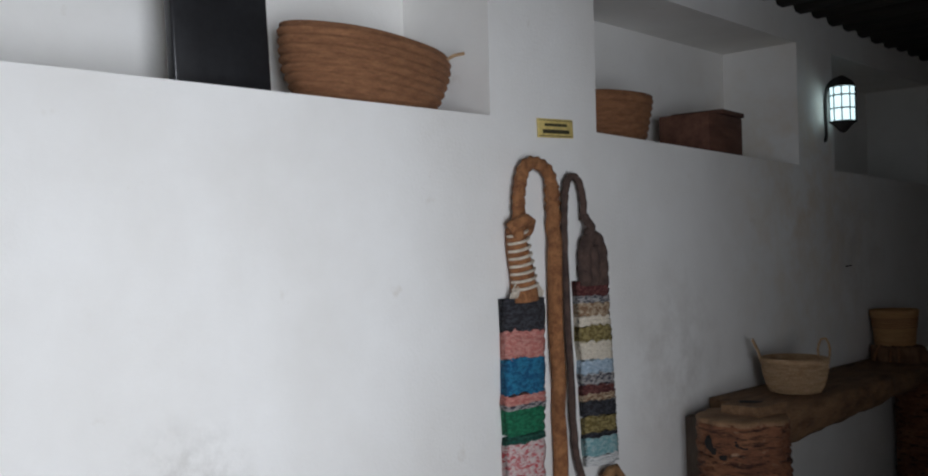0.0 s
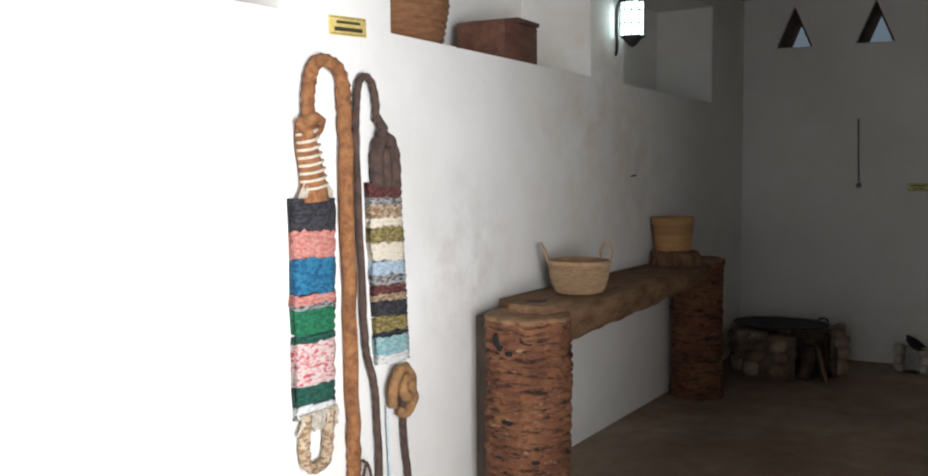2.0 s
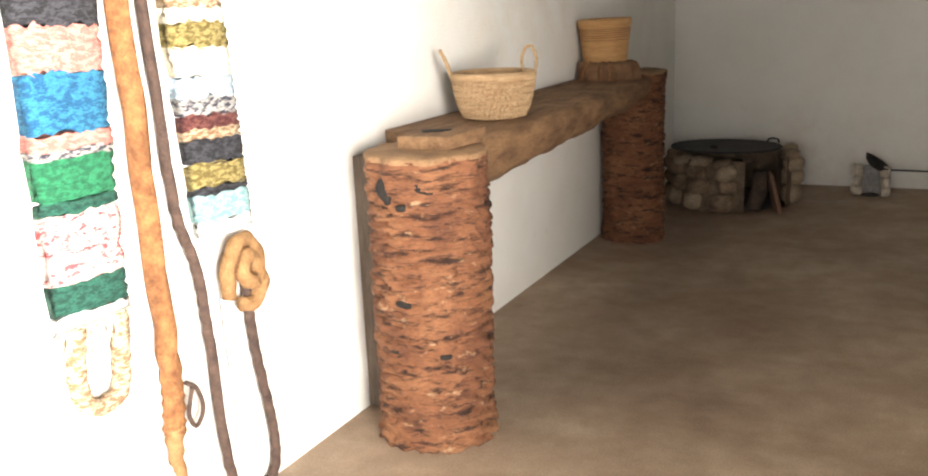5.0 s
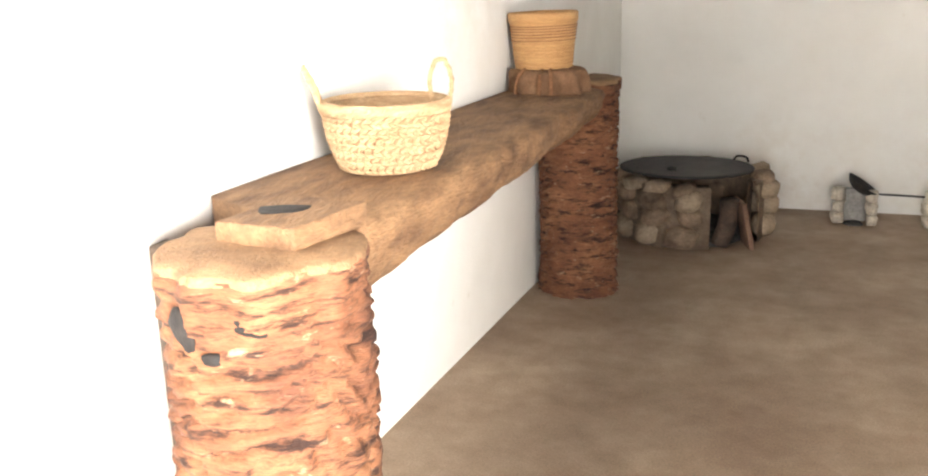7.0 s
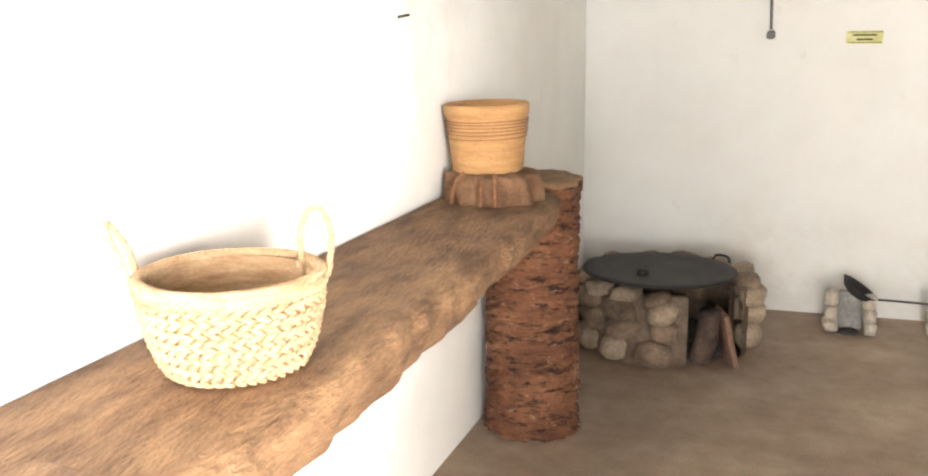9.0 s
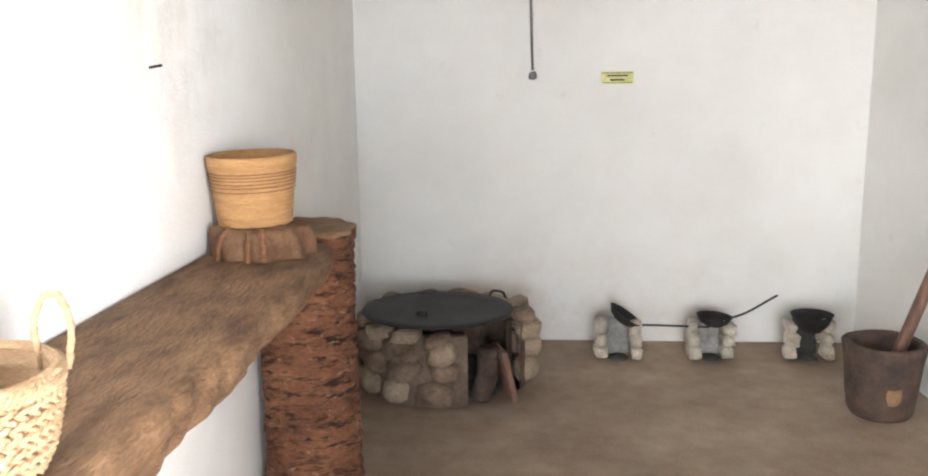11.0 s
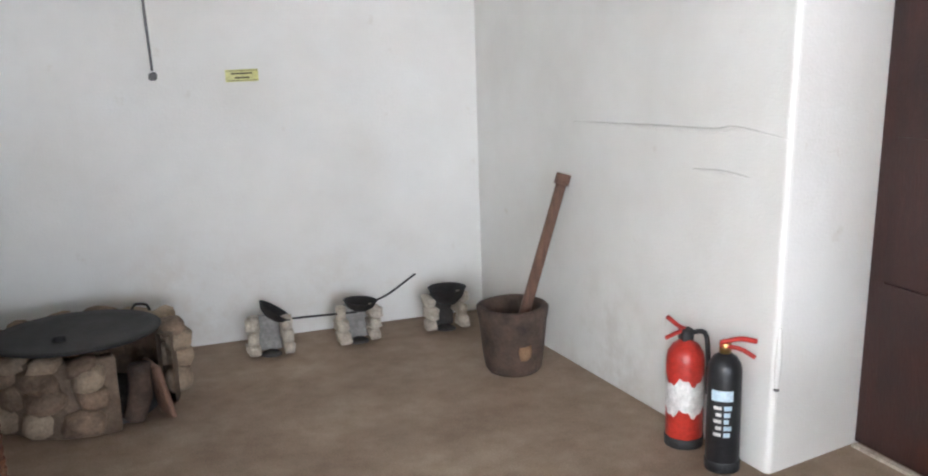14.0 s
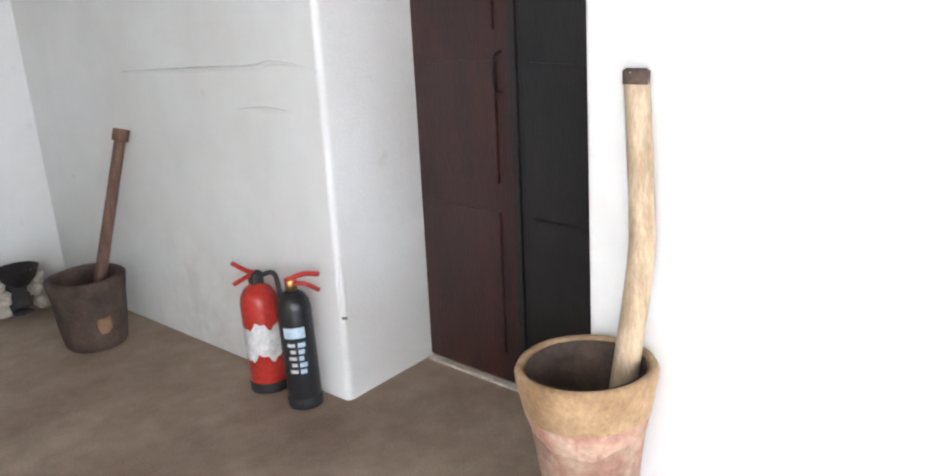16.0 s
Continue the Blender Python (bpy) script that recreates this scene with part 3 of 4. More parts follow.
UX, UY, UZ = 0.165, 5.49, 0.886
bucket = empty("cane_bucket", pose(UX - 0.026, UY + 0.02, UZ + 0.085, 0, -1, 20) @ Matrix.Scale(1.06, 4), "tall orange cane basket with bound rim, standing on sackcloth", "basket")
prof = [(0.0, 0.0), (0.102, 0.0)]
for i in range(45):
    u = i / 44
    prof.append((0.100 + 0.018 * u + 0.0036 * abs(math.sin(u * 14 * math.pi)), 0.165 * u))
prof += [(0.112, 0.165), (0.095, 0.02), (0.0, 0.015)]
part("body", lathe(prof, 56, 0.012, 5.0), CANE, bucket)
part("rim_band", lathe([(0.117, 0.160), (0.124, 0.162), (0.125, 0.190), (0.120, 0.195), (0.112, 0.193), (0.110, 0.162), (0.117, 0.160)], 56, 0.012, 5.0), CANE, bucket, "smooth bound rim")


for k, zz in enumerate((0.100, 0.112, 0.122, 0.132, 0.141, 0.149)):
    rr = 0.1045 + 0.018 * zz / 0.165
    part("cane_ring", lathe([(rr, zz - 0.0016), (rr + 0.0022, zz), (rr, zz + 0.0016)], 48), RUSTSTRAW, bucket, "thin dark binding ring")


def cloth():
    bm = bmesh.new()
    n, m = 64, 22
    rings = []
    for j in range(m + 1):
        v = j / m
        ring = []
        for i in range(n):
            a = 2 * math.pi * i / n
            prof_r = 0.150 * (1 - 0.28 * v ** 2) if v < 0.8 else 0.123 * (1 - (v - 0.8) / 0.2 * 0.4)
            fold = 0.016 * math.sin(a * 9 + 3 * v) * (1 - 0.4 * v) + 0.016 * noise.noise(Vector((math.cos(a) * 3, math.sin(a) * 3, v * 2)))
            z = 0.092 * math.sin(min(1, v / 0.85) * math.pi / 2) + 0.008 * noise.noise(Vector((math.cos(a) * 4, math.sin(a) * 4, v * 3 + 4)))
            ring.append(bm.verts.new(((prof_r + fold) * math.cos(a) * 0.98, (prof_r + fold) * math.sin(a), max(0, z))))
        rings.append(ring)
    for a, b in zip(rings, rings[1:]):
        for i in range(n):
            j = (i + 1) % n
            bm.faces.new((a[i], a[j], b[j], b[i]))
    bm.faces.new(rings[-1])
    bm.faces.new(rings[0][::-1])
    return bm


cl = tagged(part("sackcloth", cloth(), CLOTH), "crumpled brown sackcloth bundled on the bench", "cloth")
cl.matrix_world = pose(UX, UY, UZ - 0.004)
for ang in (-121, -86, -71):
    c, q = math.cos(radians(ang)), math.sin(radians(ang))
    pts = [(0.168 * c, 0.168 * q, 0.008), (0.163 * c, 0.163 * q, 0.045), (0.145 * c, 0.145 * q, 0.078), (0.118 * c, 0.118 * q, 0.094)]
    part("seam", tube(pts, 0.0075, 5, 7), RUSTSTRAW, cl, "dark rolled seam")


# ---- round stone hearth with an iron griddle ----
SX, SY, SR = 0.515, 6.86, 0.345
hearth = empty("stone_hearth", pose(SX, SY, 0), "round hearth of mortared field stones, open at one side", "hearth")
rng = random.Random(5)
for row, (z, h) in enumerate(((0.055, 0.062), (0.155, 0.055), (0.245, 0.050), (0.298, 0.034))):
    a = 0.13 * row
    while a < 2 * math.pi + 0.13 * row - 0.12:
        w = rng.uniform(0.065, 0.105)
        mid = a + w / SR
        deg = math.degrees(mid) % 360
        if not 292 < deg < 342:
            s = part("stone", stone_mesh(rng.uniform(0, 50), w * 1.04, 0.075, h * 1.2, rng.uniform(0.45, 0.8)), TANSTONE if rng.random() < (0.75 if deg < 70 or deg > 341 else 0.5 if row > 1 else 0.12) else STONE, hearth)
            rr = SR + rng.uniform(-0.012, 0.02)
            s.matrix_local = pose(rr * math.cos(mid), rr * math.sin(mid), max(z + rng.uniform(-0.006, 0.006), h * 0.95), rng.uniform(-8, 8), rng.uniform(-8, 8), math.degrees(mid) + 90)
        a += 2 * w / SR
inner = [(0.29, 0.0), (0.352, 0.0), (0.352, 0.30), (0.29, 0.31), (0.29, 0.0)]
bm = bmesh.new()
seg = 60
for i in range(seg):
    d0, d1 = 342 + i * 310 / seg, 342 + (i + 1) * 310 / seg
    q = []
    for d in (d0, d1):
        c, s = math.cos(radians(d)), math.sin(radians(d))
        q.append([bm.verts.new((r * c, r * s, z)) for r, z in inner[:4]])
    for k in range(4):
        bm.faces.new((q[0][k], q[1][k], q[1][(k + 1) % 4], q[0][(k + 1) % 4]))
bmesh.ops.remove_doubles(bm, verts=bm.verts[:], dist=0.0005)
part("mud_mortar", bm, mottled("mud_mortar_mat", (0.13, 0.088, 0.058), (0.25, 0.18, 0.12), 9), hearth, "dull brown mud mortar")
part("ash_bed", lathe([(0.0, 0.004), (0.30, 0.004), (0.28, 0.03), (0.0, 0.04)], 32, 0.1), SOOT, hearth, "black ash in the fire hole")

griddle = empty("iron_griddle", pose(SX - 0.02, SY - 0.13, 0.350, -2, 0, 0), "large round black iron griddle lying on the hearth", "griddle")
part("plate", lathe([(0.0, 0.0), (0.28, 0.004), (0.325, 0.010), (0.330, 0.016), (0.325, 0.021), (0.28, 0.016), (0.0, 0.012)], 64, 0.02, 3), IRON, griddle)
part("handle", tube([(0.20, 0.262, 0.018), (0.215, 0.285, 0.035), (0.26, 0.262, 0.035), (0.275, 0.235, 0.018)], 0.006, 5, 8), IRON, griddle, "loop handle")
knob = part("lug", lathe([(0.0, 0.012), (0.028, 0.012), (0.022, 0.030), (0.0, 0.033)], 14, 0.2), IRON, griddle)
knob.matrix_local = pose(-0.05, -0.10, 0)

slab = tagged(part("bark_slab", box(-0.012, -0.065, 0.0, 0.012, 0.065, 0.25, 0.008), mottled("bark_mat", (0.16, 0.08, 0.05), (0.30, 0.18, 0.12), 12)), "curved strip of reddish bark leaning in the hearth opening", "bark")
for v in slab.data.vertices:
    v.co.x += 0.03 * math.sin(v.co.z * 14)
slab.matrix_world = pose(SX + 0.30, SY - 0.21, 0.002, 6, -12, 25)
log_piece = tagged(part("firewood", tube([(0, 0, 0), (0.05, 0.01, 0.11), (0.07, 0.0, 0.22)], 0.045, 5, 9, 20, 0.1), DARKWOOD), "dark stub of firewood in the hearth opening", "firewood")
log_piece.matrix_world = pose(SX + 0.17, SY - 0.27, 0.02, 5, -6, 0)


# ---- three little trivet hearths ----
def little_hearth(x, y, seed, sooty):
    r = random.Random(seed)
    h = empty("small_hearth", pose(x, y, 0, 0, 0, 2), "small U-shaped cooking hearth of pale stones at the wall", "hearth", "small hearths along the wall")
    for side in (-1, 1):
        z = 0.0
        for k in range(3):
            hh = r.uniform(0.031, 0.040)
            s = part("stone", stone_mesh(r.uniform(0, 60), r.uniform(0.034, 0.044), 0.085, hh * 1.25, 0.8), PALESTONE, h)
            s.matrix_local = pose(side * (0.083 + r.uniform(-0.006, 0.006)), r.uniform(-0.01, 0.01), z + hh, r.uniform(-5, 5), r.uniform(-8, 8), r.uniform(-10, 10))
            z += hh * 1.75
    b = part("back_slab", box(-0.06, 0.055, 0.0, 0.06, 0.09, 0.18, 0.012), SOOT if sooty else ASHGREY, h, "grey slab at the back")
    part("ash", lathe([(0.0, 0.003), (0.055, 0.003), (0.04, 0.012), (0.0, 0.015)], 18, 0.2), SOOT, h, "dark ash")
    return h


HX = [(1.292, 7.225), (1.725, 7.26), (2.182, 7.29)]
for i, (x, y) in enumerate(HX):
    little_hearth(x, y, 11 + i, i == 2)


def pan(m, r, depth, label, handle=None):
    p = empty("iron_pan", m, label, "pan", "pans on the small hearths")
    prof = [(0.0, 0.0), (r * 0.45, 0.004), (r * 0.8, depth * 0.45), (r, depth), (r + 0.003, depth + 0.003), (r - 0.004, depth + 0.002), (r * 0.78, depth * 0.5), (r * 0.43, 0.009), (0.0, 0.006)]
    part("bowl", lathe(prof, 36), IRON, p)
    if handle:
        part("handle", tube(handle, 0.0055, 5, 8), IRON, p, "long thin iron handle")
    return p


pan(pose(1.300, 7.225, 0.178, 0, 34, 0), 0.088, 0.045, "shallow black ladle pan tipped on its hearth", [(0.080, 0, 0.04), (0.18, 0.0, 0.107), (0.350, -0.01, 0.221)])
pan(pose(1.735, 7.25, 0.160, 0, 4, 0), 0.082, 0.05, "small black pan with a raised long handle", [(0.075, 0.0, 0.047), (0.15, 0.0, 0.085), (0.27, 0.02, 0.165), (0.275, 0.02, 0.167)])
pan(pose(2.185, 7.26, 0.140), 0.095, 0.085, "deep sooty black pot on its hearth")

# ---- wooden mortars ----
mortar = empty("wooden_mortar", pose(2.315, 6.625, 0), "dark old wooden mortar hollowed from a log", "mortar")
part("bowl", lathe([(0.0, 0.0), (0.115, 0.0), (0.128, 0.02), (0.140, 0.10), (0.148, 0.22), (0.158, 0.275), (0.160, 0.295), (0.150, 0.305), (0.128, 0.298), (0.115, 0.22), (0.07, 0.10), (0.0, 0.08)], 48, 0.05, 6), DARKWOOD, mortar)
bm = stone_mesh(3.0, 0.035, 0.008, 0.05)
kn = part("knot", bm, PALMTOP, mortar, "bare pale patch of worn wood")
kn.matrix_local = pose(0.005, -0.138, 0.12)


def club(name, a, b, r0, r1, mat, label, bend=0.0, cap=None):
    a, b = Vector(a), Vector(b)
    d = b - a
    pe = empty(name, Matrix.Translation(a), label, "pestle")
    mid = d * 0.56 + Vector((bend, -bend * 0.7, 0))
    part("shaft", tube([(0, 0, 0), d * 0.25 + Vector((bend * .6, 0, 0)), mid, d * 0.70 + Vector((bend * .9, -bend * 0.6, 0)), d], lambda u: r0 + (r1 - r0) * u, 8, 12), mat, pe)
    if cap:
        n = d.normalized()
        part("head", tube([d - n * 0.004, d + n * 0.015, d + n * 0.045], cap, 3, 14), mat, pe, "thicker turned head")
    return pe


club("wooden_pestle", (2.31, 6.59, 0.115), (2.565, 6.655, 0.820), 0.026, 0.024, PESTLE, "long brown wooden pestle leaning from the mortar on the wall", 0.0, 0.034)

M2X, M2Y = 2.772, 4.172
big = empty("tall_mortar", pose(M2X, M2Y, 0), "tall tapered pale wooden mortar with faded red paint", "mortar")
part("body", lathe([(0.0, 0.0), (0.080, 0.0), (0.088, 0.02), (0.102, 0.15), (0.136, 0.35), (0.150, 0.40), (0.142, 0.398), (0.115, 0.20), (0.0, 0.11)], 48, 0.03, 9), PINKPAINT, big, "faded pinkish red lower body")
part("rim", lathe([(0.147, 0.395), (0.1515, 0.402), (0.167, 0.48), (0.169, 0.505), (0.162, 0.518), (0.150, 0.514), (0.141, 0.40), (0.146, 0.392), (0.148, 0.395)], 56, 0.025, 9), PALEWOOD, big, "worn bare wooden rim")
# dark wood lining: the shade inside the bowl is painted by its colour
part("hollow", lathe([(0.1405, 0.512), (0.1375, 0.40), (0.1105, 0.20), (0.0, 0.116)], 48, 0.025, 9), DARKWOOD, big, "dark lining with the hollow's shade in its colour")
PT = (2.932, 4.140, 1.178)
club("branch_pestle", (2.785, 4.125, 0.135), PT, 0.034, 0.029, BARK, "thick pale crooked branch standing in the tall mortar", 0.030)

tip = bpy.data.objects["branch_pestle"]
part("tip", lathe([(0.0, -0.03), (0.0305, -0.03), (0.031, 0.0), (0.022, 0.006), (0.0, 0.004)], 14, 0.12, 3), DARKWOOD, tip, "dark splintered top end").matrix_local = Matrix.Translation(Vector(PT) - Vector((2.785, 4.125, 0.135))) @ pose(0, 0, 0, -2, 8, 0)

# ---- fire extinguishers ----
def bottle(name, x, y, r, h, mat, base, label):
    e = empty(name, pose(x, y, 0, 0, 0, 0), label, "extinguisher", "extinguishers by the door")
    part("cylinder", lathe([(0.0, 0.006), (r * 0.9, 0.006), (r, 0.02), (r, h - r * 1.1), (r * 0.93, h - r * 0.7), (r * 0.70, h - r * 0.30), (r * 0.36, h - r * 0.06), (r * 0.33, h), (0.0, h)], 40), mat, e)
    part("foot_ring", lathe([(r * 0.5, 0.0), (r * 1.03, 0.0), (r * 1.04, 0.035), (r * 0.98, 0.038), (r * 0.5, 0.01), (r * 0.5, 0.0)], 32), base, e, "black rubber foot")
    return e


e1 = bottle("red_extinguisher", 2.643, 5.679, 0.068, 0.40, RED, RUBBER, "red fire extinguisher with a torn white label")
bm = lathe([(0.0695, 0.135), (0.0695, 0.255)], 40)
lab = part("label", bm, PAPER, e1, "torn white paper label")
for v in lab.data.vertices:
    a = math.atan2(v.co.y, v.co.x)
    v.co.z += 0.014 * math.sin(a * 5) + 0.008 * math.sin(a * 13 + 1)
part("valve", box(-0.022, -0.022, 0.395, 0.022, 0.022, 0.44, 0.006), RUBBER, e1, "black valve")
part("lever", tube([(0.0, 0.01, 0.435), (-0.035, -0.012, 0.455), (-0.09, -0.03, 0.50)], 0.009, 4, 6), RED, e1, "raised red lever")
part("carry_handle", tube([(0.0, 0.01, 0.428), (-0.04, -0.012, 0.432), (-0.095, -0.03, 0.425)], 0.008, 4, 6), RED, e1, "red carrying handle")
part("hose", tube([(0.01, 0, 0.42), (0.05, -0.04, 0.43), (0.055, -0.06, 0.36), (0.064, -0.05, 0.2)], 0.009, 5, 8), RUBBER, e1, "black rubber hose")
e2 = bottle("black_extinguisher", 2.668, 5.460, 0.058, 0.42, BLACK, RUBBER, "slim black gas extinguisher with a pale label")
part("valve", lathe([(0.0, 0.41), (0.02, 0.41), (0.021, 0.45), (0.013, 0.462), (0.0, 0.463)], 16), BRASS, e2, "brass valve")
part("lever", tube([(-0.02, 0.0, 0.455), (0.03, -0.04, 0.475), (0.06, -0.09, 0.478)], 0.009, 4, 6), RED, e2, "red lever")
part("carry_handle", tube([(-0.02, 0.0, 0.445), (0.03, -0.04, 0.44), (0.06, -0.085, 0.42)], 0.008, 4, 6), RED, e2, "red carrying handle")


def wrap(name, r, a0, a1, z0, z1, mat, parent, label=""):
    bm = bmesh.new()
    n = 12
    vs = []
    for i in range(n + 1):
        a = radians(a0 + (a1 - a0) * i / n)
        vs.append((bm.verts.new((r * math.cos(a), r * math.sin(a), z0)), bm.verts.new((r * math.cos(a), r * math.sin(a), z1))))
    for p, q in zip(vs, vs[1:]):
        bm.faces.new((p[0], q[0], q[1], p[1]))
    return part(name, bm, mat, parent, label)


wrap("label", 0.0588, 195, 270, 0.262, 0.300, PALEBLUE, e2, "pale blue label strip")
for k in range(5):
    wrap("print_line", 0.0588, 205 + (k % 2) * 8, 232, 0.232 - k * 0.024, 0.244 - k * 0.024, PAPER, e2, "rows of white print")
    wrap("print_block", 0.0588, 240, 266 - (k % 3) * 5, 0.230 - k * 0.024, 0.246 - k * 0.024, PALEBLUE, e2)

# ---- hanging woven carrying straps ----
WX = 0.022


def band(parent, rows, bot, top, mat, label):
    """One woven stripe between two edge lines, slightly domed and wavy."""
    (yl0, yr0, z0), (yl1, yr1, z1) = bot, top
    bm = bmesh.new()
    grid = []
    for j in range(9):
        v = j / 8
        row = []
        for i in range(13):
            u = i / 12
            y = (yl0 + (yl1 - yl0) * v) * (1 - u) + (yr0 + (yr1 - yr0) * v) * u
            z = z0 + (z1 - z0) * v - 0.010 * u
            edge = (0.0035 * math.sin(z * 210) + 0.007 * noise.noise(Vector((z * 14, yl0 * 9, 2)))) * (1 if i == 12 else -1 if i == 0 else 0)
            x = WX + 0.010 * (1 - (2 * u - 1) ** 4) + 0.003 * math.sin(z * 420 + 2 * u) + 0.003 * noise.noise(Vector((y * 60, z * 90, 1)))
            jag = 0.014 * noise.noise(Vector((y * 90, z1 * 9, 4))) if j in (0, 8) else 0
            row.append(bm.verts.new((x, y + edge, z + jag)))
        grid.append(row)
    for a, b in zip(grid, grid[1:]):
        for i in range(12):
            bm.faces.new((a[i], b[i], b[i + 1], a[i + 1]))
    back = [[bm.verts.new((0.004, v.co.y, v.co.z)) for v in (r[0], r[-1])] for r in (grid[0], grid[-1])]
    bm.faces.new((back[0][0], back[1][0], back[1][1], back[0][1]))
    bm.faces.new([r[0] for r in grid] + [back[1][0], back[0][0]])
    bm.faces.new([r[-1] for r in grid] + [back[1][1], back[0][1]])
    return part("woven_stripe", bm, mat, parent, label)


Y_BLACK = yarn("yarn_black", (0.015, 0.015, 0.018), (0.05, 0.05, 0.06))
Y_PINK = yarn("yarn_pink", (0.50, 0.17, 0.14), (0.62, 0.30, 0.25))
Y_BLUE = yarn("yarn_blue", (0.01, 0.09, 0.20), (0.03, 0.20, 0.34))
Y_GREEN = yarn("yarn_green", (0.01, 0.11, 0.05), (0.02, 0.20, 0.09))
Y_DGREEN = yarn("yarn_dark_green", (0.008, 0.05, 0.035), (0.02, 0.11, 0.075))
Y_REDW = yarn("yarn_red_white", (0.55, 0.08, 0.09), (0.72, 0.60, 0.57), 0.46)
Y_WHITE = yarn("yarn_white", (0.40, 0.42, 0.42), (0.75, 0.75, 0.73), 0.42)
Y_MAROON = yarn("yarn_maroon", (0.07, 0.015, 0.015), (0.17, 0.06, 0.05))
Y_TAN = yarn("yarn_tan", (0.26, 0.15, 0.08), (0.55, 0.44, 0.30))
Y_CREAM = yarn("yarn_cream", (0.62, 0.52, 0.38), (0.80, 0.72, 0.58), 0.4)
Y_OLIVE = yarn("yarn_olive", (0.15, 0.11, 0.03), (0.36, 0.29, 0.11))
Y_SKY = yarn("yarn_pale_blue", (0.35, 0.46, 0.56), (0.52, 0.62, 0.70))
Y_TEAL = yarn("yarn_teal", (0.20, 0.40, 0.42), (0.40, 0.56, 0.56))
Y_GREY = yarn("yarn_grey_mix", (0.04, 0.04, 0.06), (0.42, 0.40, 0.38), 0.48)


def stripes(parent, zt, zb, lt, lb, rt, rb, seq):
    total = sum(h for h, *_ in seq)
    z = zt
    at = lambda q: (lt + (lb - lt) * (zt - q) / (zt - zb), rt + (rb - rt) * (zt - q) / (zt - zb))
    for h, mat, label in seq:
        z2 = z - (zt - zb) * h / total
        band(parent, 8, (*at(z2), z2), (*at(z), z), mat, label)
        z = z2


strap1 = empty("woven_strap", pose(0, 0.038, 0.018), "striped rag-woven carrying strap with brown rope, hung on the wall", "strap", "woven straps on the wall")
stripes(strap1, 1.395, 0.640, 2.180, 2.185, 2.410, 2.385, [(13, Y_BLACK, "black stripe"), (11, Y_PINK, "pink stripe"), (14, Y_BLUE, "blue stripe"), (4, Y_PINK, "pink stripe"), (2, Y_GREY, "grey mixed stripe"), (10, Y_GREEN, "green stripe"), (3, Y_DGREEN, "dark green stripe"), (17, Y_REDW, "red and white flecked stripe"), (8, Y_DGREEN, "dark green stripe"), (5, Y_WHITE, "ragged white end")])
part("bound_neck", tube([(0.035, 2.285, 1.38), (0.035, 2.272, 1.47), (0.035, 2.25, 1.56), (0.035, 2.242, 1.63)], lambda u: 0.050 - 0.016 * u, 6, 12), ROPE, strap1, "brown neck bound with pale cord")
for k in range(8):
    z = 1.43 + 0.026 * k
    r = 0.054 - 0.016 * (z - 1.38) / 0.25
    yc = 2.285 - 0.043 * (z - 1.38) / 0.25
    bm = tube([(0.035 + r * math.cos(a), yc + r * math.sin(a), z + 0.012 * math.sin(a)) for a in (-1.7, -0.8, 0, 0.8, 1.7)], 0.0055, 3, 6, bm=None)
    part("cord_turn", bm, CREAM, strap1, "pale cord binding")
part("rope_knot", tube([(0.05, 2.195, 1.625), (0.08, 2.235, 1.655), (0.06, 2.29, 1.64), (0.04, 2.265, 1.60), (0.075, 2.21, 1.61)], 0.021, 6, 8, 90, 0.12), ROPE, strap1, "knotted rope")
part("rope", tube([(0.045, 2.25, 1.64), (0.045, 2.255, 1.75), (0.045, 2.285, 1.835), (0.045, 2.345, 1.856), (0.045, 2.42, 1.82), (0.04, 2.445, 1.70), (0.035, 2.455, 1.3), (0.03, 2.47, 0.8), (0.03, 2.475, 0.42), (0.03, 2.465, 0.30)], lambda u: 0.026 if u > 0.5 else 0.022, 14, 12, 190, 0.15), ROPE, strap1, "thick brown rope")
part("rope_tail", tube([(0.035, 2.465, 0.32), (0.035, 2.455, 0.24), (0.03, 2.48, 0.16), (0.03, 2.50, 0.10)], lambda u: 0.024 - 0.018 * u, 6, 8, 120, 0.2), TANROPE, strap1, "frayed rope end")
part("bottom_loop", tube([(0.03, 2.225, 0.65), (0.03, 2.21, 0.54), (0.03, 2.225, 0.475), (0.03, 2.27, 0.455), (0.03, 2.32, 0.475), (0.03, 2.335, 0.55), (0.03, 2.345, 0.65)], 0.021, 7, 10, 150, 0.12), Y_TAN, strap1, "pale bound loop at the lower end")
bm = bmesh.new()
for k in range(40):
    u = k / 39
    y = 2.19 + 0.19 * u
    tube([(0.036, y, 0.655), (0.042, y + rng.uniform(-0.012, 0.012), 0.63), (0.034, y + rng.uniform(-0.02, 0.02), 0.60 + rng.uniform(-0.02, 0.02))], 0.003, 2, 4, bm=bm)
part("lower_fringe", bm, CREAM, strap1, "ragged white fringe")["kind"] = "stuff"
bm = bmesh.new()
for k in range(34):
    u = k / 33
    y = 2.20 + 0.17 * u
    tube([(0.04, y, 1.39), (0.052, y + rng.uniform(-0.01, 0.01), 1.41), (0.045, 2.285 + (y - 2.285) * 0.6, 1.43 + rng.uniform(-0.02, 0.02))], 0.003, 2, 4, bm=bm)
part("upper_fringe", bm, CREAM, strap1, "ragged white fringe")["kind"] = "stuff"

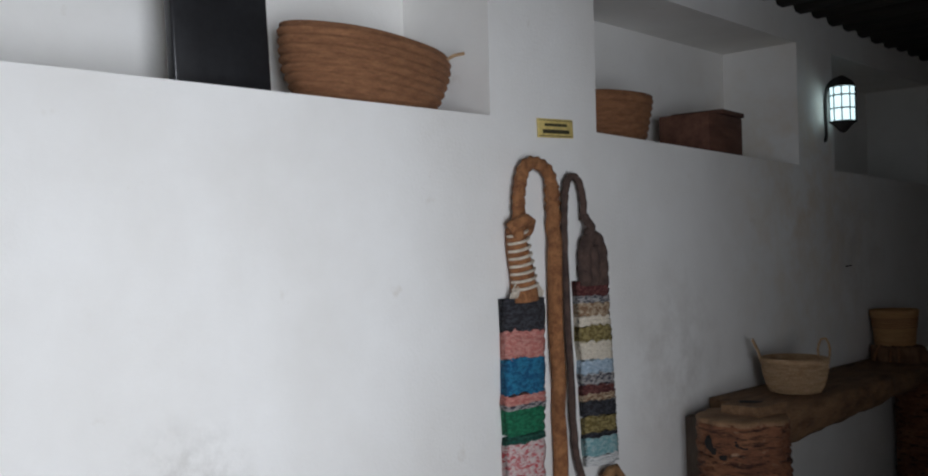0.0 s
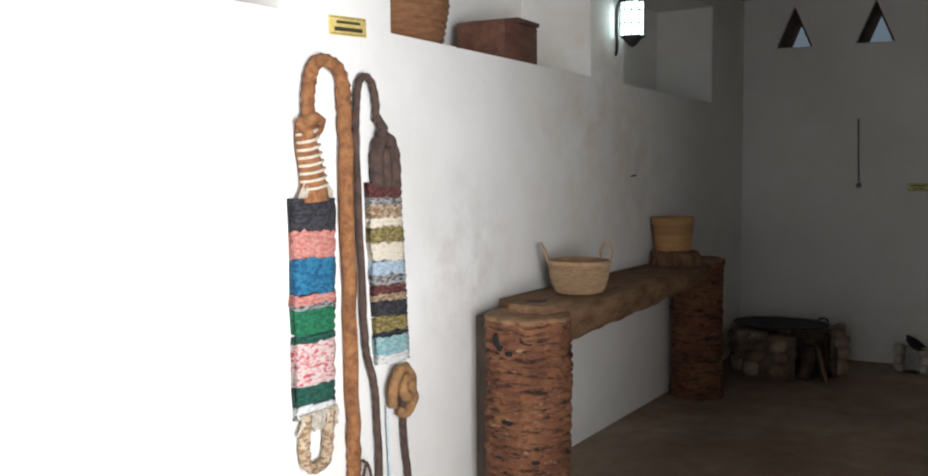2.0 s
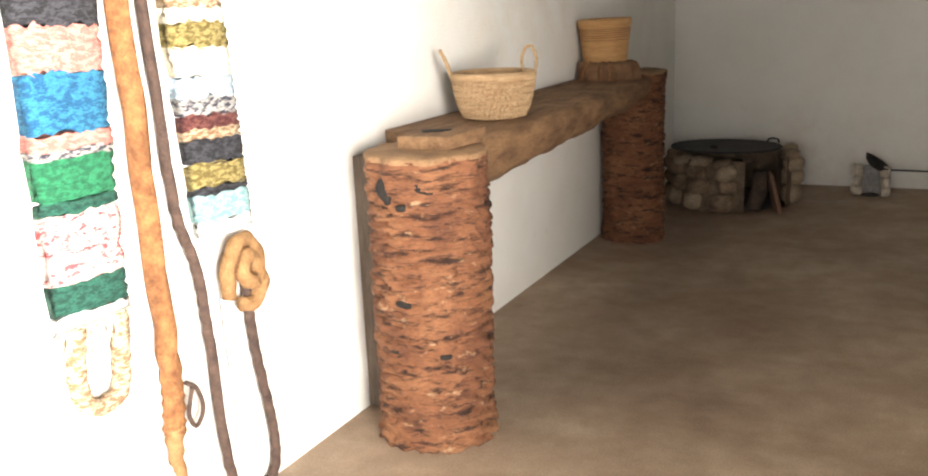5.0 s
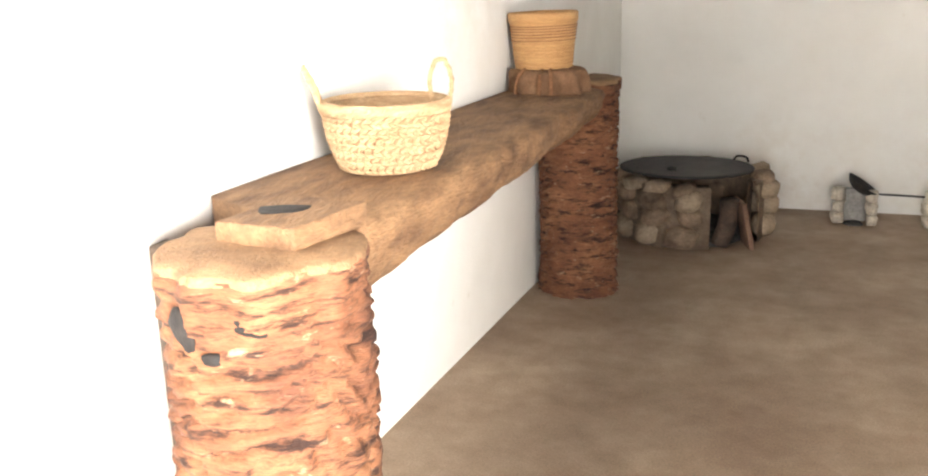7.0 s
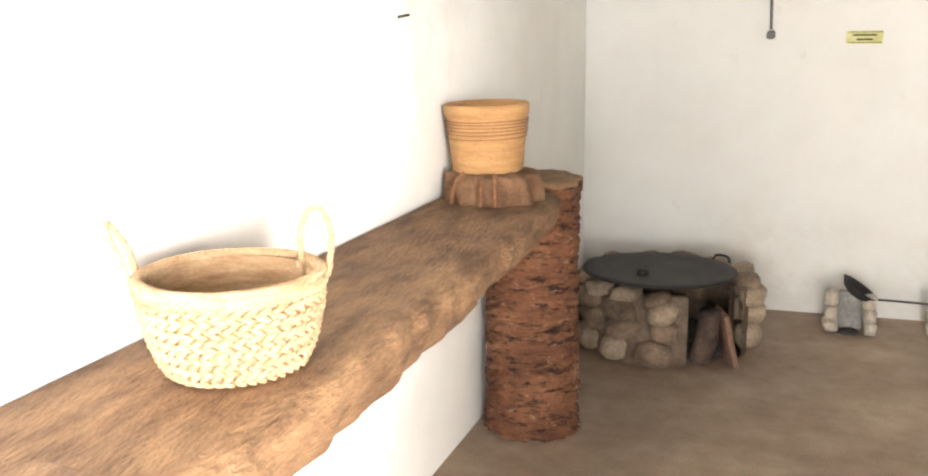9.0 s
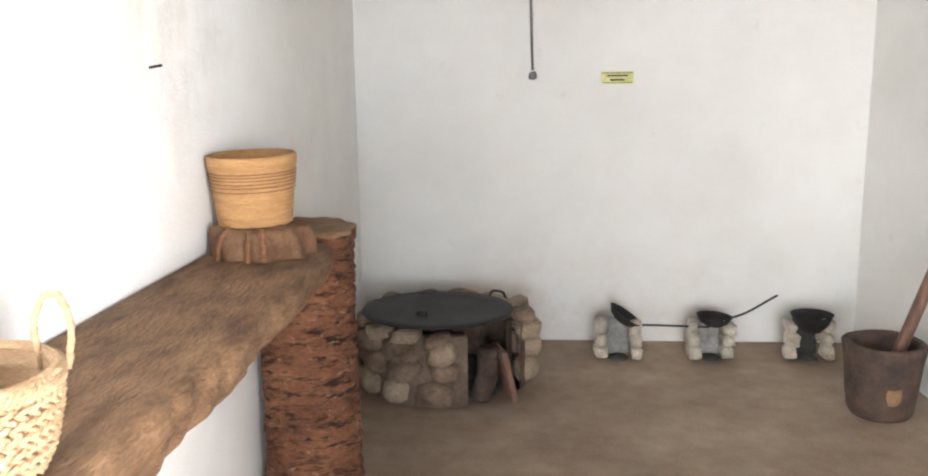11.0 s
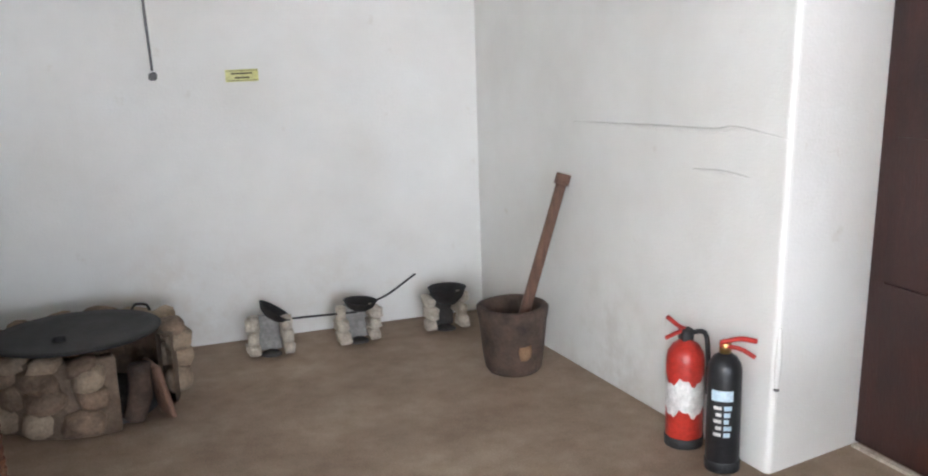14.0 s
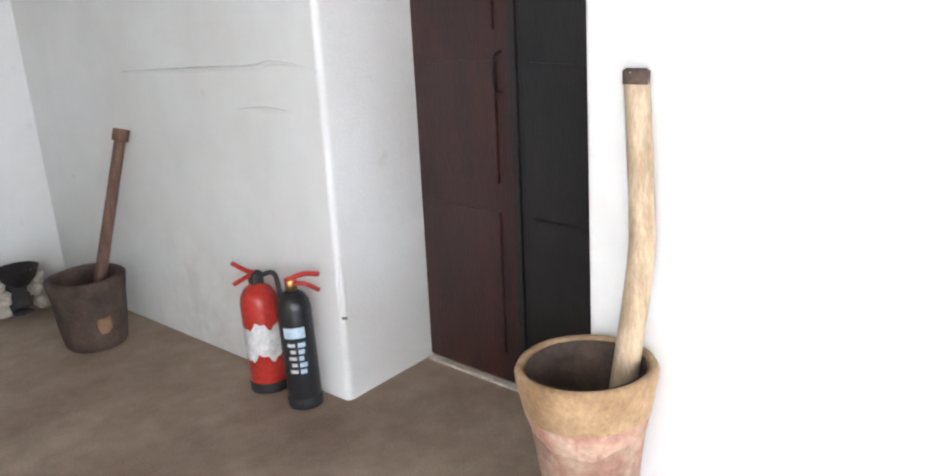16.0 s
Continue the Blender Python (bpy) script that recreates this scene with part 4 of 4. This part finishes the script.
strap2 = empty("woven_strap", pose(0, 0.018, -0.004), "narrow striped rag-woven strap with dark rope, hung on the wall", "strap", "woven straps on the wall")
stripes(strap2, 1.455, 0.770, 2.610, 2.650, 2.820, 2.862, [(6, Y_MAROON, "maroon stripe"), (3, Y_GREY, "grey mixed stripe"), (6, Y_TAN, "brown mixed stripe"), (4, Y_CREAM, "cream stripe"), (7, Y_OLIVE, "olive flecked stripe"), (8, Y_CREAM, "cream stripe"), (6, Y_SKY, "pale blue stripe"), (5, Y_GREY, "grey mixed stripe"), (4, Y_MAROON, "maroon stripe"), (3, Y_TAN, "brown mixed stripe"), (7, Y_BLACK, "black stripe"), (7, Y_OLIVE, "olive stripe"), (2, Y_BLACK, "black stripe"), (8, Y_TEAL, "teal stripe"), (4, Y_WHITE, "ragged white end")])
part("top_loop", tube([(0.035, 2.655, 1.44), (0.04, 2.645, 1.53), (0.04, 2.655, 1.59), (0.04, 2.695, 1.622), (0.04, 2.735, 1.59), (0.04, 2.75, 1.53), (0.035, 2.76, 1.44)], 0.026, 7, 10, 110, 0.12), DARKROPE, strap2, "dark brown top loop")
part("loop_core", tube([(0.03, 2.705, 1.44), (0.035, 2.70, 1.52), (0.03, 2.697, 1.585)], 0.030, 6, 10, 110, 0.1), DARKROPE, strap2, "dark rope core")
part("rope", tube([(0.03, 2.655, 1.68), (0.035, 2.652, 1.75), (0.035, 2.625, 1.825), (0.035, 2.575, 1.838), (0.035, 2.545, 1.78), (0.03, 2.54, 1.6), (0.03, 2.555, 1.2), (0.03, 2.575, 0.86), (0.032, 2.62, 0.70), (0.03, 2.64, 0.50), (0.03, 2.66, 0.15), (0.03, 2.72, 0.04), (0.03, 2.79, 0.022), (0.03, 2.845, 0.06), (0.03, 2.85, 0.18), (0.03, 2.81, 0.42), (0.035, 2.79, 0.62)], 0.0135, 10, 9, 150, 0.14), DARKROPE, strap2, "long dark rope in a hanging loop")
part("rope_hitch", tube([(0.03, 2.655, 1.70), (0.05, 2.675, 1.655), (0.05, 2.65, 1.63)], 0.017, 5, 8, 150, 0.12), DARKROPE, strap2)
part("flat_knot", tube([(0.045, 2.715, 0.60), (0.062, 2.695, 0.67), (0.07, 2.725, 0.735), (0.062, 2.785, 0.735), (0.07, 2.81, 0.67), (0.085, 2.77, 0.63), (0.088, 2.725, 0.66), (0.08, 2.76, 0.705), (0.07, 2.815, 0.62), (0.055, 2.80, 0.565), (0.05, 2.75, 0.57)], 0.020, 7, 9, 80, 0.15), TANROPE, strap2, "big tan knot")
part("cord", tube([(0.03, 2.70, 0.60), (0.02, 2.715, 0.45), (0.02, 2.73, 0.22)], 0.004, 6, 6), PALEBLUE, strap2, "thin bluish cord")
bm = tube([(0.05, 2.50, 0.42), (0.05, 2.535, 0.39), (0.045, 2.555, 0.33), (0.04, 2.53, 0.29), (0.04, 2.51, 0.33), (0.05, 2.52, 0.40)], 0.006, 6, 7)
part("cord_ring", bm, DARKROPE, strap1, "thin dark cord loop")

# ---- signs, hook, nail ----


def sign(name, m, w, h, label, bars, plate=None):
    s = empty(name, m, label, "sign", "yellow signs")
    part("plate", box(-w / 2, -0.003, -h / 2, w / 2, 0.003, h / 2, 0.001), plate or SIGN, s)
    for z, l, t in bars:
        part("text_line", box(-l / 2, 0.003, z - t / 2, l / 2, 0.0045, z + t / 2), INK, s, "dark line of lettering", smooth=False)
    for sz in (-1, 1):
        part("border", box(-w / 2 + 0.006, 0.003, sz * (h / 2 - 0.006) - 0.0012, w / 2 - 0.006, 0.0042, sz * (h / 2 - 0.006) + 0.0012), INK, s, smooth=False)
    return s


sign("wall_sign", pose(0.006, 2.552, 2.011, 0, 2.5, -90) , 0.205, 0.068, "small yellow sign with dark lettering on the wall", [(0.012, 0.13, 0.010), (-0.012, 0.155, 0.014)])
sg = sign("wall_sign", pose(1.272, north_y(1.272) - 0.005, 1.317, 0, 0, 182.6), 0.155, 0.058, "small pale yellow sign on the end wall", [(0.010, 0.10, 0.007), (-0.010, 0.07, 0.008)], mottled("pale_yellow_sign", (0.62, 0.60, 0.22), (0.72, 0.70, 0.32), 10, (1, 1, 1), 0.5, 0, 0.1))
STEEL = mottled("grey_steel", (0.10, 0.10, 0.10), (0.22, 0.21, 0.21), 12, (1, 1, 1), 0.5, 0.5)
hook = empty("hanging_skewer", pose(0.867, north_y(0.867) - 0.015, 0.027), "thin iron rod with a round end hanging on the wall", "utensil")
part("rod", tube([(-0.012, 0.004, 1.80), (-0.008, 0, 1.6), (0.0, 0, 1.33)], 0.0065, 5, 7), STEEL, hook)
bm = stone_mesh(2, 0.024, 0.012, 0.024)
part("disc", bm, STEEL, hook, "round flat end").matrix_local = pose(0, 0, 1.305)
nail = tagged(part("nail", tube([(0.0, 5.17, 1.435), (0.03, 5.17, 1.44), (0.033, 5.17, 1.441)], 0.004, 3, 6), IRON), "bent iron nail in the plaster", "nail")

# ---- wall lantern ----
LY = 4.93
lan = empty("wall_lantern", pose(0.0, LY, 2.17), "lit wall lantern of pierced dark metal and white glass", "lamp")
part("glass", lathe([(0.0, 0.055), (0.062, 0.055), (0.064, 0.06), (0.064, 0.235), (0.0, 0.24)], 20), LAMPGLASS, lan, "glowing white glass").matrix_local = pose(0.105, 0, 0)
bm = bmesh.new()
for i in range(10):
    a = 2 * math.pi * i / 10
    tube([(0.105 + 0.068 * math.cos(a), 0.068 * math.sin(a), 0.05), (0.105 + 0.068 * math.cos(a), 0.068 * math.sin(a), 0.15), (0.105 + 0.068 * math.cos(a), 0.068 * math.sin(a), 0.24)], 0.0035, 2, 5, bm=bm)
for z in (0.05, 0.12, 0.19, 0.24):
    tube([(0.105 + 0.068 * math.cos(a), 0.068 * math.sin(a), z) for a in [2 * math.pi * i / 12 for i in range(13)]], 0.004, 2, 5, bm=bm)
part("cage", bm, IRON, lan, "dark metal filigree cage")
part("lower_cup", lathe([(0.0, -0.01), (0.02, 0.0), (0.045, 0.03), (0.07, 0.05), (0.0, 0.052)], 20), IRON, lan).matrix_local = pose(0.105, 0, 0)
part("cap", lathe([(0.07, 0.238), (0.05, 0.27), (0.015, 0.295), (0.0, 0.30), (0.0, 0.238)], 20), IRON, lan).matrix_local = pose(0.105, 0, 0)
part("bracket", tube([(0.002, 0, -0.05), (0.012, 0, 0.0), (0.012, 0, 0.2), (0.04, 0, 0.27), (0.105, 0, 0.295)], 0.009, 5, 8), IRON, lan, "iron wall bracket")

# ---- things in the niches ----
pic = empty("black_board", pose(-0.16, 1.27, ledge_z(1.27), 0, -4, 0), "flat black board standing upright in the niche", "board")
part("face", box(-0.02, -0.155, 0.0, 0.02, 0.155, 0.50, 0.008), BLACK, pic)


def open_basket(name, m, l, w, h, mat, label, coils):
    b = empty(name, m, label, "basket", "baskets in the niches")
    prof = coil_profile(w * 0.8, w, h, coils, 0.008, 0.014)
    o = part("bowl", lathe(prof, 48, 0.06, l * 9), mat, b)
    for v in o.data.vertices:
        v.co.x *= l / w
    return b


open_basket("rope_basket", pose(-0.20, 1.83, ledge_z(1.83) + 0.004, 0, 4, 90), 0.33, 0.155, 0.215, RUSTSTRAW, "wide brown woven basket in the niche", 8)
bm = tube([(-0.14, 2.10, 2.20), (-0.10, 2.13, 2.235), (-0.07, 2.16, 2.245)], 0.006, 4, 6)
tagged(part("straw_end", bm, STRAW), "loose pale straw end over the basket rim", "straw")
open_basket("domed_basket", pose(-0.21, 3.19, ledge_z(3.19), 0, 0, 90), 0.24, 0.16, 0.20, RUSTSTRAW, "brown straw basket in the niche", 7)
cr = empty("wooden_crate", pose(-0.20, 3.96, ledge_z(3.96), 0, 0, 4), "old reddish brown wooden box in the niche", "box")
part("box_body", box(-0.13, -0.19, 0.0, 0.13, 0.19, 0.20, 0.01), mottled("crate_wood", (0.09, 0.035, 0.022), (0.19, 0.085, 0.05), 9, (3, 0.6, 3)), cr)
part("box_lid", box(-0.138, -0.05, 0.201, 0.138, 0.20, 0.225, 0.008), mottled("lid_wood", (0.06, 0.025, 0.018), (0.13, 0.06, 0.04), 9), cr, "loose lid")
